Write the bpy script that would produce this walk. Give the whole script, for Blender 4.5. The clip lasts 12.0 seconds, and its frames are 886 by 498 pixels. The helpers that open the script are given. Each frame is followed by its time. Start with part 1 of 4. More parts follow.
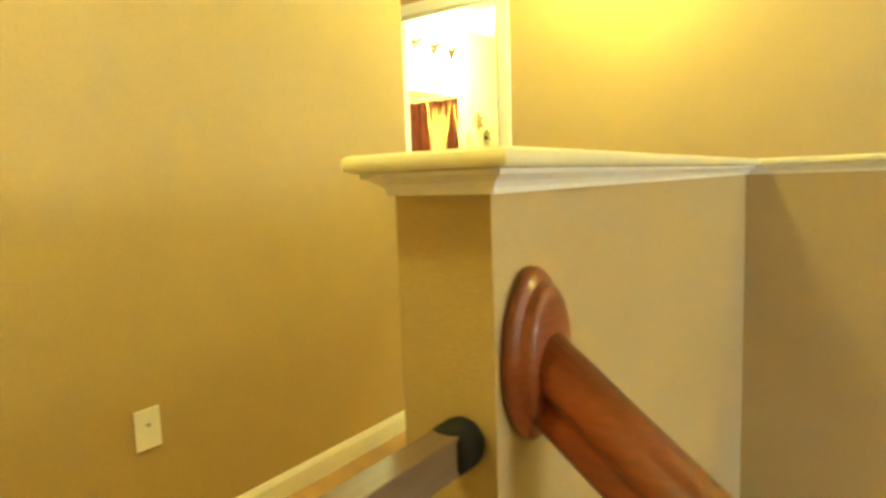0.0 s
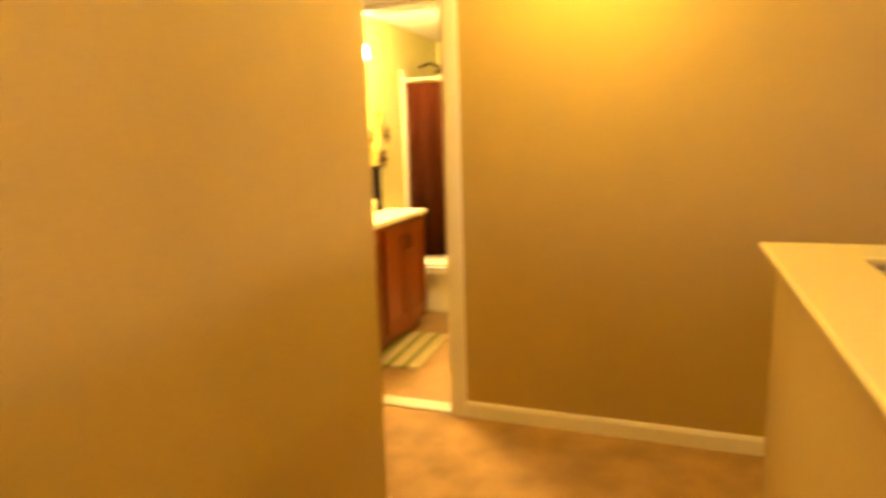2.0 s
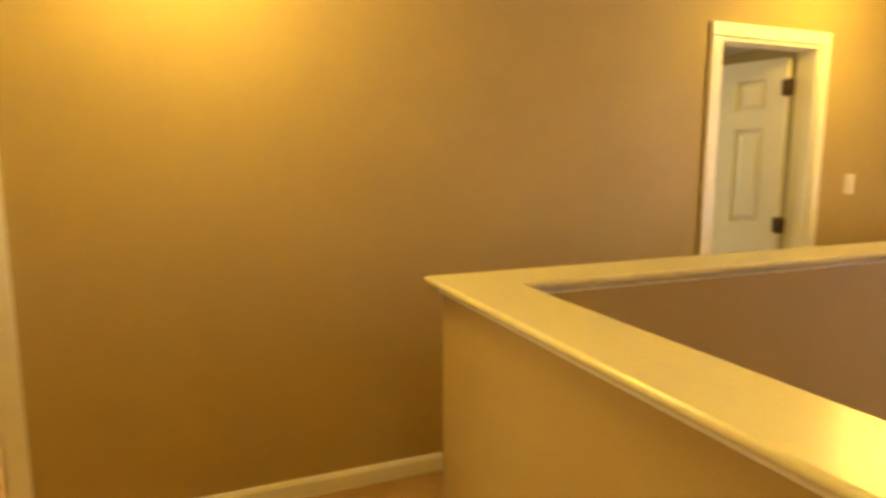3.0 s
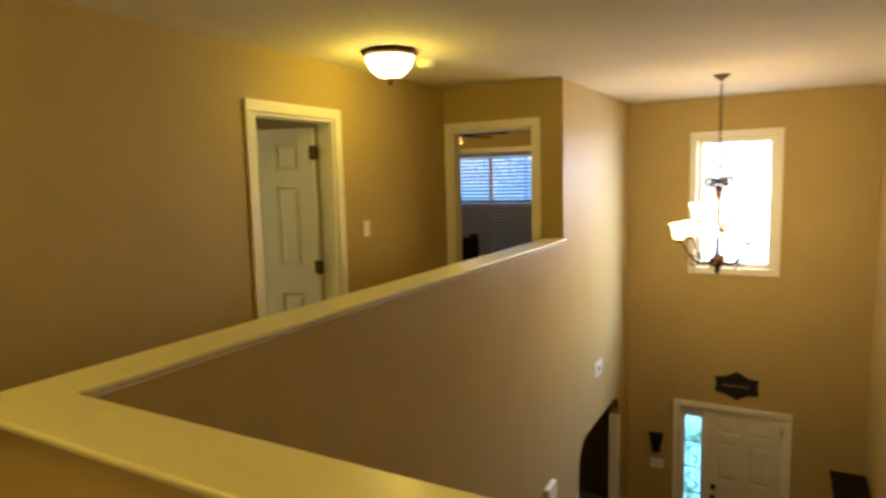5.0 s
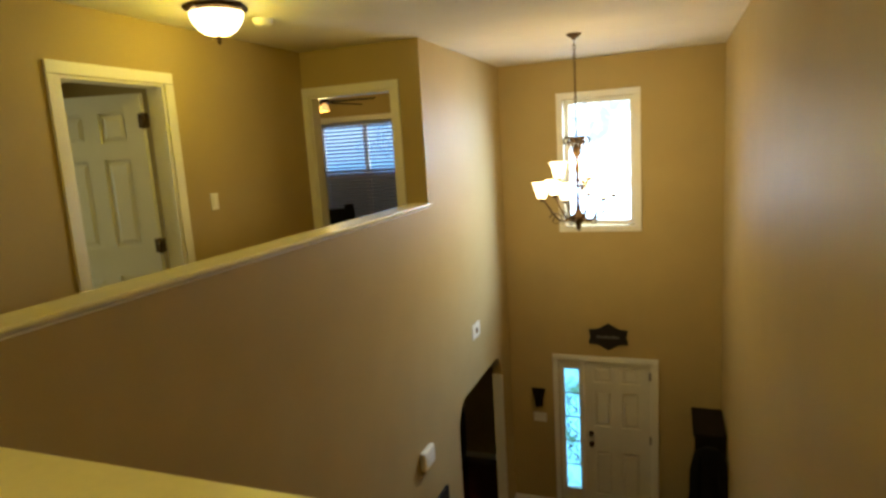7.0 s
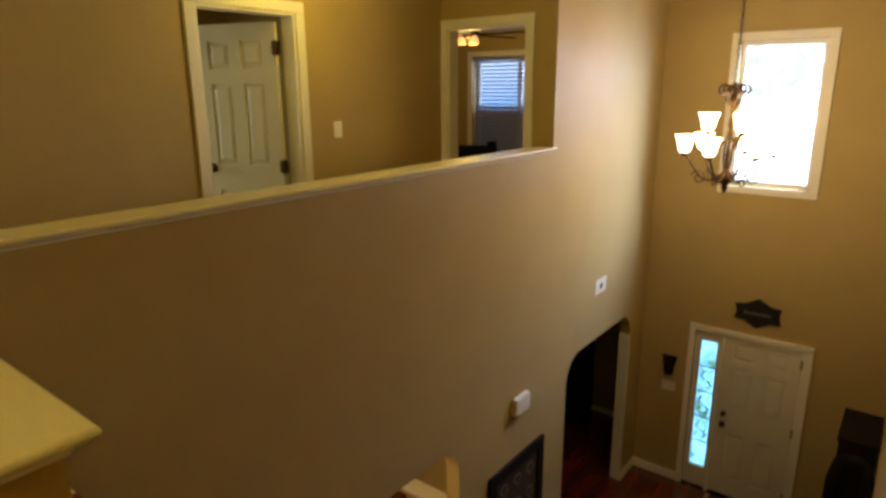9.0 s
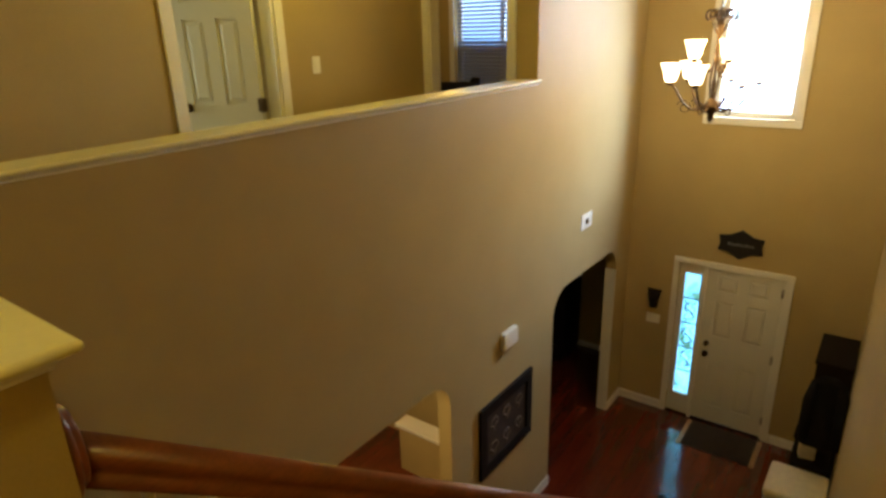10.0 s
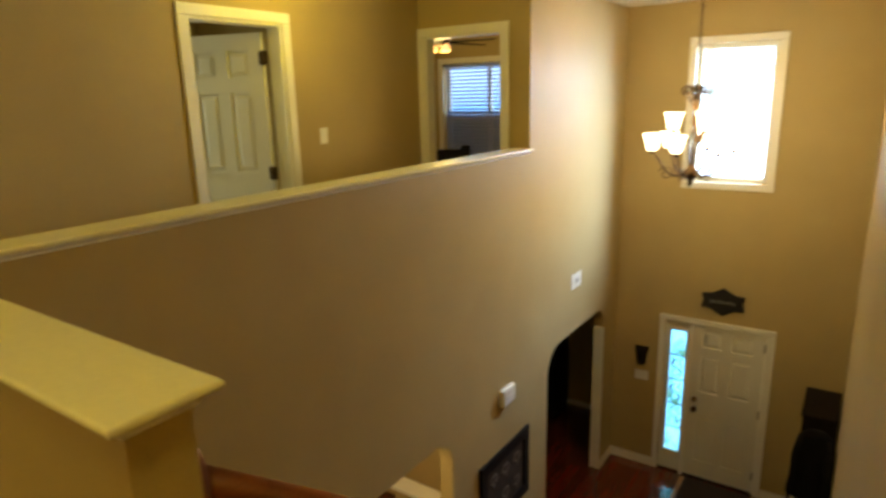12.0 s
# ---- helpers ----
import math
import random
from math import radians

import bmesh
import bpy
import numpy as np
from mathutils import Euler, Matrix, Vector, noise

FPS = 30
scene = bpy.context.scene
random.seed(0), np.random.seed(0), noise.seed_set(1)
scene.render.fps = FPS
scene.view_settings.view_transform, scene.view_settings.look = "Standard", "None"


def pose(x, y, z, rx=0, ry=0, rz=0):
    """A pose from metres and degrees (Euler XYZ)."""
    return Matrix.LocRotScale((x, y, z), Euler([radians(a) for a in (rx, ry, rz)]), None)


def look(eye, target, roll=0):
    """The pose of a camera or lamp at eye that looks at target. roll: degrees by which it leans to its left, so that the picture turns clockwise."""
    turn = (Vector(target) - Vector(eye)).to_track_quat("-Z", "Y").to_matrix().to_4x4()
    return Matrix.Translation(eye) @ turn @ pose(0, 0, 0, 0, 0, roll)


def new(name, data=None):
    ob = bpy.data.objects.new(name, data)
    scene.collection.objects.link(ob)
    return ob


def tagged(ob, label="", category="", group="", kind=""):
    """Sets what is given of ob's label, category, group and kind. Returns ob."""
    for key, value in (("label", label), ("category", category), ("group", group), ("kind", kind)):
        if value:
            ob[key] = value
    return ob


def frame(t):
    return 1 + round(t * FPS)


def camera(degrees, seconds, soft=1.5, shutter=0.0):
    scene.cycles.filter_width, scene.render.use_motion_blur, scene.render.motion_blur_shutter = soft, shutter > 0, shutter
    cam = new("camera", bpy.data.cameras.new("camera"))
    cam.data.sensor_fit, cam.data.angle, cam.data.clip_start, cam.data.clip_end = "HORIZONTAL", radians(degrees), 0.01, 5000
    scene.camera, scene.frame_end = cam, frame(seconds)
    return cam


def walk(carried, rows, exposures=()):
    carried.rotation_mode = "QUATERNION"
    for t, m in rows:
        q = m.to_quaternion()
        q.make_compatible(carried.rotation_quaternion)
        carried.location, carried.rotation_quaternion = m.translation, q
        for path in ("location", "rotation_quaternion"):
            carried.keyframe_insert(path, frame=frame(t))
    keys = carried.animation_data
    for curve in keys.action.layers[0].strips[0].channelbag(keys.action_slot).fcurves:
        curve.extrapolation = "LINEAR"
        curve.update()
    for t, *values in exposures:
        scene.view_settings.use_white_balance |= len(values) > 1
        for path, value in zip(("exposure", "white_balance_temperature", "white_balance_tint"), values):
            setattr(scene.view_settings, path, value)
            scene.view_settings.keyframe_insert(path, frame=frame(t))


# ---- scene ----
# Plan, in metres: z = 0 is the upper floor, x = 0 the foyer face of the long half wall,
# y = 0 the foyer face of the short half wall, +y leads to the front door.
HALL_X, DOOR_B_Y, FRONT_Y, RIGHT_X = -1.108, 4.156, 6.586, 2.42
CEIL, FOYER_Z, CAP_TOP, HALF = 2.445, -3.040, 1.120, 0.118
NEAR_END, BACK_Y, BACK_X = 1.422, -1.371, -0.191

cam = camera(71.4, 12.0, soft=3.0, shutter=0.4)
# seconds, x, y, z, yaw, pitch, roll
PATH = [
    (0, 1.936, 0.304, 1.092, 125.17, -6.43, -1.99),
    (0.5, 1.930, 0.161, 1.128, 126.49, -5.97, -0.87),
    (1, 1.933, -0.043, 1.238, 131.91, -5.56, -0.41),
    (1.5, 1.901, -0.225, 1.310, 129.80, -8.20, -0.77),
    (2, 1.739, -0.395, 1.436, 110.46, -10.36, -1.81),
    (2.5, 1.564, -0.556, 1.415, 89.75, -7.07, -0.26),
    (3, 1.425, -0.736, 1.437, 68.14, -8.19, -0.12),
    (3.5, 1.225, -0.696, 1.449, 55.76, -10.96, 1.10),
    (3.7, 1.245, -0.706, 1.465, 50.86, -9.06, 0.80),
    (5.3, 1.755, -0.854, 1.663, 25.63, -7.17, -1.82),
    (5.5, 1.795, -0.854, 1.663, 23.03, -7.57, -2.02),
    (6, 1.786, -0.826, 1.612, 18.01, -8.66, -2.49),
    (6.5, 1.862, -0.740, 1.593, 17.52, -9.90, -4.47),
    (6.7, 1.872, -0.700, 1.588, 18.87, -9.65, -4.27),
    (8.3, 2.179, -0.218, 1.486, 30.73, -8.74, -1.77),
    (8.5, 2.199, -0.233, 1.498, 34.53, -9.19, -1.47),
    (9, 2.332, -0.282, 1.582, 37.85, -14.66, -0.46),
    (9.5, 2.333, -0.271, 1.540, 38.47, -18.61, -1.62),
    (10, 2.332, -0.279, 1.515, 36.63, -19.72, -1.66),
    (10.5, 2.265, -0.316, 1.490, 37.30, -19.12, -1.07),
    (11, 2.131, -0.412, 1.527, 39.15, -15.13, -1.99),
    (11.5, 2.123, -0.506, 1.595, 39.33, -16.49, -2.26),
    (12, 2.308, -0.536, 1.572, 34.38, -14.07, -1.52),
]


def eye_pose(x, y, z, yaw, pitch, roll):
    a, b = radians(yaw), radians(pitch)
    ahead = Vector((-math.sin(a) * math.cos(b), math.cos(a) * math.cos(b), math.sin(b)))
    eye = Vector((x, y, z))
    return look(eye, eye + 2 * ahead, roll)


walk(cam, [(r[0], eye_pose(*r[1:])) for r in PATH],
     exposures=[(0, 2.06, 5600, -11), (0.5, 1.70, 5700, -5), (1.0, 1.5, 8900, 28), (1.5, 1.27, 9300, 33), (2.0, 1.30, 9500, 36), (2.5, 1.15, 9100, 31), (3.0, 0.93, 7800, 25),
                (3.7, 1.08, 8400, 15), (5.5, -0.35, 7300, 4), (6.0, -0.33, 7100, 1), (6.5, -0.28, 7000, -1), (8.5, -0.28, 7000, 1), (9.0, -0.32, 7300, 12), (9.5, -0.12, 7100, 11), (10.0, 0.04, 6900, 5), (10.5, 0.18, 6700, 2), (11.0, 0.18, 7500, 10), (11.5, 0.18, 7400, 10), (12.0, 0.12, 6800, 2)])

# ---- light ----
world = bpy.data.worlds.new("sky")
scene.world = world
world.use_nodes = True
wn = world.node_tree.nodes
sky = wn.new("ShaderNodeTexSky")
sky.sky_type, sky.sun_disc = "NISHITA", False
sky.sun_elevation, sky.sun_rotation = radians(42), radians(84)
world.node_tree.links.new(sky.outputs[0], wn["Background"].inputs[0])
wn["Background"].inputs[1].default_value = 0.15


def lamp(name, kind, place, energy, colour, size=0.1, target=None, size_y=None):
    data = bpy.data.lights.new(name, kind)
    data.energy, data.color = energy, colour
    if kind == "AREA":
        data.shape, data.size, data.size_y = "RECTANGLE", size, size_y or size
    elif kind == "SUN":
        data.angle = size
    else:
        data.shadow_soft_size = size
    ob = new(name, data)
    ob.matrix_world = look(place, target) if target else pose(*place)
    return ob


WARM = (1.0, 0.755, 0.02)
BULB = (1.0, 0.71, 0.24)
lamp("sun", "SUN", (20, -2, 18), 5.0, (1, 0.95, 0.88), radians(10), (0, 0, 0))
lamp("hall_bulb", "POINT", (-0.55, 2.450, CEIL - 0.17), 12.3, WARM, 0.07)
lamp("landing_bulb", "POINT", (-0.60, -0.74, CEIL - 0.17), 13.3, WARM, 0.07)
lamp("stair_bulb", "POINT", (1.95, -0.52, CEIL - 0.17), 8.5, WARM, 0.07)
lamp("foyer_window_light", "AREA", (1.90, FRONT_Y + 0.90, 1.90), 320, (0.49, 0.67, 1.0), 1.0, (0.0, 4.2, -0.8), 1.4)
lamp("bedroom_window_light", "AREA", (-1.75, FRONT_Y + 0.25, 1.3), 13, (0.15, 0.42, 1.0), 1.6, (-1.75, 0, 0.9), 1.3)
lamp("fan_bulbs", "POINT", (-1.70, 5.40, CEIL - 0.50), 16, BULB, 0.12)
# Added fill from an unseen opening, to brighten the open door leaf.
lamp("side_room_daylight_fill", "AREA", (-4.46, 0.9, 1.35), 40, (0.92, 1.0, 0.80), 1.1, (-1.0, 1.2, 1.2), 1.2)
lamp("kitchen_bulb", "POINT", (-1.3, 2.1, -0.55), 80, (1.0, 0.76, 0.36), 0.09)


# ---- materials ----
def material(name, colour, rough=0.6, metal=0.0, vary=0.08, scale=6.0, fine=90.0, bump=0.0, bump_scale=120.0, second=None, emit=0.0, coat=0.0, spread=0.0):
    """A surface with a broad and a fine variation of its colour, and a fine relief."""
    m = bpy.data.materials.new(name)
    m.use_nodes = True
    n, l = m.node_tree.nodes, m.node_tree.links
    b = n["Principled BSDF"]
    b.inputs["Roughness"].default_value, b.inputs["Metallic"].default_value = rough, metal
    b.inputs["Coat Weight"].default_value = coat
    co = n.new("ShaderNodeTexCoord")
    broad, grain = n.new("ShaderNodeTexNoise"), n.new("ShaderNodeTexNoise")
    broad.inputs["Scale"].default_value, broad.inputs["Detail"].default_value = scale, 4
    grain.inputs["Scale"].default_value, grain.inputs["Detail"].default_value = fine, 3
    for t in (broad, grain):
        l.new(co.outputs["Object"], t.inputs["Vector"])
    add = n.new("ShaderNodeMath")
    add.operation = "ADD"
    l.new(broad.outputs["Fac"], add.inputs[0])
    l.new(grain.outputs["Fac"], add.inputs[1])
    ramp = n.new("ShaderNodeMapRange")
    ramp.inputs["From Min"].default_value, ramp.inputs["From Max"].default_value = 0.6, 1.4
    l.new(add.outputs[0], ramp.inputs["Value"])
    mix = n.new("ShaderNodeMix")
    mix.data_type = "RGBA"
    dark = second or tuple(c * (1 - 2 * vary) for c in colour)
    light = colour if second else tuple(min(1, c * (1 + vary)) for c in colour)
    mix.inputs["A"].default_value, mix.inputs["B"].default_value = (*dark, 1), (*light, 1)
    l.new(ramp.outputs[0], mix.inputs["Factor"])
    out = mix.outputs["Result"]
    if spread:
        info, bright = n.new("ShaderNodeObjectInfo"), n.new("ShaderNodeHueSaturation")
        r = n.new("ShaderNodeMapRange")
        r.inputs["To Min"].default_value, r.inputs["To Max"].default_value = 1 - spread, 1 + spread
        l.new(info.outputs["Random"], r.inputs["Value"])
        l.new(r.outputs[0], bright.inputs["Value"])
        l.new(out, bright.inputs["Color"])
        out = bright.outputs[0]
    l.new(out, b.inputs["Base Color"])
    if bump:
        tex, bm_ = n.new("ShaderNodeTexNoise"), n.new("ShaderNodeBump")
        tex.inputs["Scale"].default_value, tex.inputs["Detail"].default_value = bump_scale, 5
        l.new(co.outputs["Object"], tex.inputs["Vector"])
        bm_.inputs["Strength"].default_value, bm_.inputs["Distance"].default_value = bump, 0.004
        l.new(tex.outputs["Fac"], bm_.inputs["Height"])
        l.new(bm_.outputs[0], b.inputs["Normal"])
    if emit:
        b.inputs["Emission Color"].default_value = (*colour, 1)
        b.inputs["Emission Strength"].default_value = emit
    return m


def wood(name, light, dark, rough=0.35, along=1, scale=14.0, spread=0.0, coat=0.2):
    """Stained wood with grain that runs along one axis (0 x, 1 y, 2 z)."""
    m = material(name, light, rough, second=dark, coat=coat, spread=spread)
    n, l = m.node_tree.nodes, m.node_tree.links
    stretch = n.new("ShaderNodeMapping")
    k = [1.0, 1.0, 1.0]
    k[along] = 0.08
    stretch.inputs["Scale"].default_value = k
    co = next(x for x in n if x.type == "TEX_COORD")
    l.new(co.outputs["Object"], stretch.inputs["Vector"])
    for t in [x for x in n if x.type == "TEX_NOISE"]:
        l.new(stretch.outputs[0], t.inputs["Vector"])
    noises = [x for x in n if x.type == "TEX_NOISE"]
    noises[0].inputs["Scale"].default_value, noises[1].inputs["Scale"].default_value = scale, scale * 9
    return m


def glass(name, rough=0.0, colour=(1, 1, 1)):
    m = bpy.data.materials.new(name)
    m.use_nodes = True
    b = m.node_tree.nodes["Principled BSDF"]
    b.inputs["Base Color"].default_value = (*colour, 1)
    b.inputs["Transmission Weight"].default_value = 1.0
    b.inputs["Roughness"].default_value, b.inputs["IOR"].default_value = rough, 1.45
    return m


PAINT = material("tan_wall_paint", (0.445, 0.338, 0.160), 0.46, vary=0.04, scale=2.5, fine=160, bump=0.22, bump_scale=260)
CEILING = material("ceiling_paint", (0.74, 0.70, 0.62), 0.85, vary=0.04, scale=3, bump=0.5, bump_scale=180)
BATH_PAINT = material("pale_green_bath_paint", (0.68, 0.66, 0.34), 0.6, vary=0.04, scale=3, bump=0.2, bump_scale=220)
WHITE = material("white_trim_paint", (0.80, 0.77, 0.70), 0.38, vary=0.03, scale=5, fine=60, bump=0.08)
CAP_WHITE = material("semi_gloss_cap_paint", (0.80, 0.75, 0.49), 0.26, vary=0.03, scale=4, fine=50, bump=0.06, bump_scale=60)
DOOR_WHITE = material("white_door_paint", (0.72, 0.69, 0.61), 0.42, vary=0.03, scale=4, bump=0.1, bump_scale=90)
PLASTIC = material("white_plastic", (0.80, 0.78, 0.72), 0.35, vary=0.02)
CARPET = material("tan_carpet", (0.50, 0.31, 0.155), 0.95, vary=0.26, scale=5, fine=240, bump=1.0, bump_scale=420)
RAIL = wood("cherry_rail_wood", (0.245, 0.058, 0.018), (0.13, 0.028, 0.010), 0.30, 1, 20, coat=0.2)
CHERRY = wood("cherry_cabinet_wood", (0.22, 0.050, 0.017), (0.14, 0.030, 0.010), 0.38, 2, 9)
PLANK = wood("dark_cherry_floor", (0.155, 0.024, 0.010), (0.08, 0.012, 0.006), 0.17, 1, 12, spread=0.14, coat=0.8)
DARK_WOOD = wood("dark_stained_wood", (0.014, 0.008, 0.006), (0.007, 0.005, 0.004), 0.7, 2, 12, coat=0.0)
VINYL = material("tan_bath_vinyl", (0.45, 0.29, 0.16), 0.4, vary=0.12, scale=6, fine=40)
BRONZE = material("bronze_metal", (0.09, 0.055, 0.03), 0.38, 0.85, vary=0.2, scale=20)
NICKEL = material("brushed_nickel", (0.42, 0.38, 0.33), 0.32, 1.0, vary=0.08)
CHROME = material("chrome", (0.75, 0.75, 0.74), 0.12, 1.0, vary=0.02)
BLACK = material("black_rubber", (0.012, 0.012, 0.012), 0.7, vary=0.2, scale=30, bump=0.3)
FABRIC_BLACK = material("black_cloth", (0.009, 0.008, 0.010), 0.9, vary=0.25, scale=12, bump=0.6)
PAINT.node_tree.nodes["Principled BSDF"].inputs["Specular IOR Level"].default_value = 0.10
for _m in (DARK_WOOD, FABRIC_BLACK, BLACK):
    _m.node_tree.nodes["Principled BSDF"].inputs["Specular IOR Level"].default_value = 0.15
CREAM = material("cream_cloth", (0.66, 0.60, 0.46), 0.85, vary=0.08, scale=20, bump=0.5)
CURTAIN = material("dark_red_curtain_cloth", (0.27, 0.058, 0.024), 0.75, vary=0.15, scale=10, bump=0.4)
CERAMIC = material("white_ceramic", (0.82, 0.80, 0.74), 0.12, vary=0.02, coat=0.3)
COUNTER = material("white_cultured_marble", (0.84, 0.81, 0.74), 0.18, vary=0.04, scale=8)
MIRROR = material("mirror_silver", (0.92, 0.92, 0.90), 0.02, 1.0, vary=0.0)
GLASS = glass("window_glass")
OBSCURE = glass("obscure_sidelight_glass", 0.06, (0.80, 0.97, 1.0))
SHADE = material("lit_frosted_glass", (1.0, 0.80, 0.50), 0.5, vary=0.02, emit=9.0)
CHAND_SHADE = material("lit_amber_glass", (1.0, 0.80, 0.55), 0.5, vary=0.02, emit=7.0)
FAN_SHADE = material("lit_fan_glass", (1.0, 0.55, 0.20), 0.5, vary=0.02, emit=1.5)
VANITY_SHADE = material("lit_vanity_glass", (1.0, 0.84, 0.52), 0.5, vary=0.02, emit=22.0)
MAT_DARK = material("dark_doormat", (0.035, 0.022, 0.018), 0.95, vary=0.3, scale=25, fine=200, bump=1.0, bump_scale=300)
BLIND = material("sky_tinted_blind_slat", (0.48, 0.49, 0.52), 0.5, vary=0.04)
_n, _l = BLIND.node_tree.nodes, BLIND.node_tree.links
_thin, _mix = _n.new("ShaderNodeBsdfTranslucent"), _n.new("ShaderNodeMixShader")
# The slats are white; the blue of the skylight is put into this tint.
_thin.inputs["Color"].default_value = (0.22, 0.40, 0.72, 1)
_mix.inputs["Fac"].default_value = 0.35
_l.new(_n["Principled BSDF"].outputs[0], _mix.inputs[1])
_l.new(_thin.outputs[0], _mix.inputs[2])
_l.new(_mix.outputs[0], _n["Material Output"].inputs["Surface"])


def glow(name, low, high, z_low, z_high, base, leaf, leaf_at, scale):
    """Bright distance out of doors: two strengths of light by height, with a mottle of pale foliage."""
    m = bpy.data.materials.new(name)
    m.use_nodes = True
    n, l = m.node_tree.nodes, m.node_tree.links
    n.remove(n["Principled BSDF"])
    co, sep, em = n.new("ShaderNodeTexCoord"), n.new("ShaderNodeSeparateXYZ"), n.new("ShaderNodeEmission")
    l.new(co.outputs["Object"], sep.inputs[0])
    tex, rise = n.new("ShaderNodeTexNoise"), n.new("ShaderNodeMapRange")
    tex.inputs["Scale"].default_value, tex.inputs["Detail"].default_value = scale, 9
    tex.inputs["Roughness"].default_value = 0.62
    l.new(co.outputs["Object"], tex.inputs["Vector"])
    rise.inputs["From Min"].default_value, rise.inputs["From Max"].default_value = z_low, z_high
    rise.inputs["To Min"].default_value, rise.inputs["To Max"].default_value = low, high
    l.new(sep.outputs["Z"], rise.inputs["Value"])
    add, cut, mix = n.new("ShaderNodeMath"), n.new("ShaderNodeMapRange"), n.new("ShaderNodeMix")
    l.new(tex.outputs["Fac"], add.inputs[0])
    l.new(rise.outputs[0], add.inputs[1])
    cut.inputs["From Min"].default_value, cut.inputs["From Max"].default_value = leaf_at, leaf_at + 0.18
    l.new(add.outputs[0], cut.inputs["Value"])
    mix.data_type = "RGBA"
    mix.inputs["A"].default_value, mix.inputs["B"].default_value = (*base, 1), (*leaf, 1)
    l.new(cut.outputs[0], mix.inputs["Factor"])
    l.new(mix.outputs["Result"], em.inputs["Color"])
    l.new(em.outputs[0], n["Material Output"].inputs["Surface"])
    return m


DAY = glow("bright_overcast_distance", -0.16, 0.14, 0.9, 2.1, (5.0, 6.8, 11.0), (1.1, 1.35, 1.4), 0.44, 5.5)
PORCH = glow("bright_porch_distance", 0.0, 0.0, -3.2, -1.0, (0.70, 2.1, 3.6), (0.22, 0.62, 0.55), 0.45, 4.5)
# See-through dark sheet that stands in for the dimness of the lower sash.
DIM_SHEET = material("dark_dimming_sheet", (0.05, 0.04, 0.035), 0.8, vary=0.1, scale=30)
_n, _l = DIM_SHEET.node_tree.nodes, DIM_SHEET.node_tree.links
_open, _mix = _n.new("ShaderNodeBsdfTransparent"), _n.new("ShaderNodeMixShader")
_mix.inputs["Fac"].default_value = 0.22
_l.new(_n["Principled BSDF"].outputs[0], _mix.inputs[1])
_l.new(_open.outputs[0], _mix.inputs[2])
_l.new(_mix.outputs[0], _n["Material Output"].inputs["Surface"])
CONCRETE = material("pale_concrete", (0.48, 0.46, 0.42), 0.9, vary=0.12, scale=3, bump=0.5, bump_scale=60)
GRASS = material("lawn", (0.07, 0.11, 0.035), 0.95, vary=0.3, scale=1.5, fine=30)
LEAF = material("tree_leaf", (0.06, 0.11, 0.035), 0.6, vary=0.3, scale=4)
BARK = material("tree_bark", (0.10, 0.075, 0.05), 0.95, vary=0.3, scale=6, bump=1.0, bump_scale=20)


# ---- building blocks ----
def part(name, bm, mat, parent=None, label="", smooth=False):
    """Link a bmesh as one mesh object, under a thing or a part."""
    me = bpy.data.meshes.new(name)
    bmesh.ops.recalc_face_normals(bm, faces=bm.faces)
    for f_ in bm.faces:
        f_.smooth = smooth
    bm.to_mesh(me)
    bm.free()
    me.materials.append(mat)
    ob = new(name, me)
    if parent:
        ob.parent = parent
    if label:
        ob["label"] = label
    return ob


def thing(name, m, label, category, group="", kind=""):
    ob = new(name)
    ob.matrix_world = m
    return tagged(ob, label, category, group, kind)


def box(x0, x1, y0, y1, z0, z1, bevel=0.0, bm=None):
    own = bm or bmesh.new()
    made = bmesh.ops.create_cube(own, size=1)["verts"]
    for v in made:
        v.co = ((x0 + x1) / 2 + v.co.x * (x1 - x0), (y0 + y1) / 2 + v.co.y * (y1 - y0), (z0 + z1) / 2 + v.co.z * (z1 - z0))
    if bevel:
        edges = list({e for v in made for e in v.link_edges})
        bmesh.ops.bevel(own, geom=edges, offset=bevel, segments=2, affect="EDGES", profile=0.6)
    return own


def lathe(rings, n=24, bm=None, centre=(0, 0, 0), squash=1.0):
    """A turned solid from (radius, z) rings."""
    own = bm or bmesh.new()
    rows = []
    for r, z in rings:
        if r < 1e-5:
            rows.append([own.verts.new((centre[0], centre[1], centre[2] + z))])
        else:
            rows.append([own.verts.new((centre[0] + r * math.cos(2 * math.pi * i / n), centre[1] + squash * r * math.sin(2 * math.pi * i / n), centre[2] + z)) for i in range(n)])
    for a, b in zip(rows, rows[1:]):
        for i in range(n):
            j = (i + 1) % n
            if len(a) == 1 and len(b) > 1:
                own.faces.new((a[0], b[i], b[j]))
            elif len(b) == 1 and len(a) > 1:
                own.faces.new((a[i], a[j], b[0]))
            elif len(a) > 1:
                own.faces.new((a[i], a[j], b[j], b[i]))
    return own


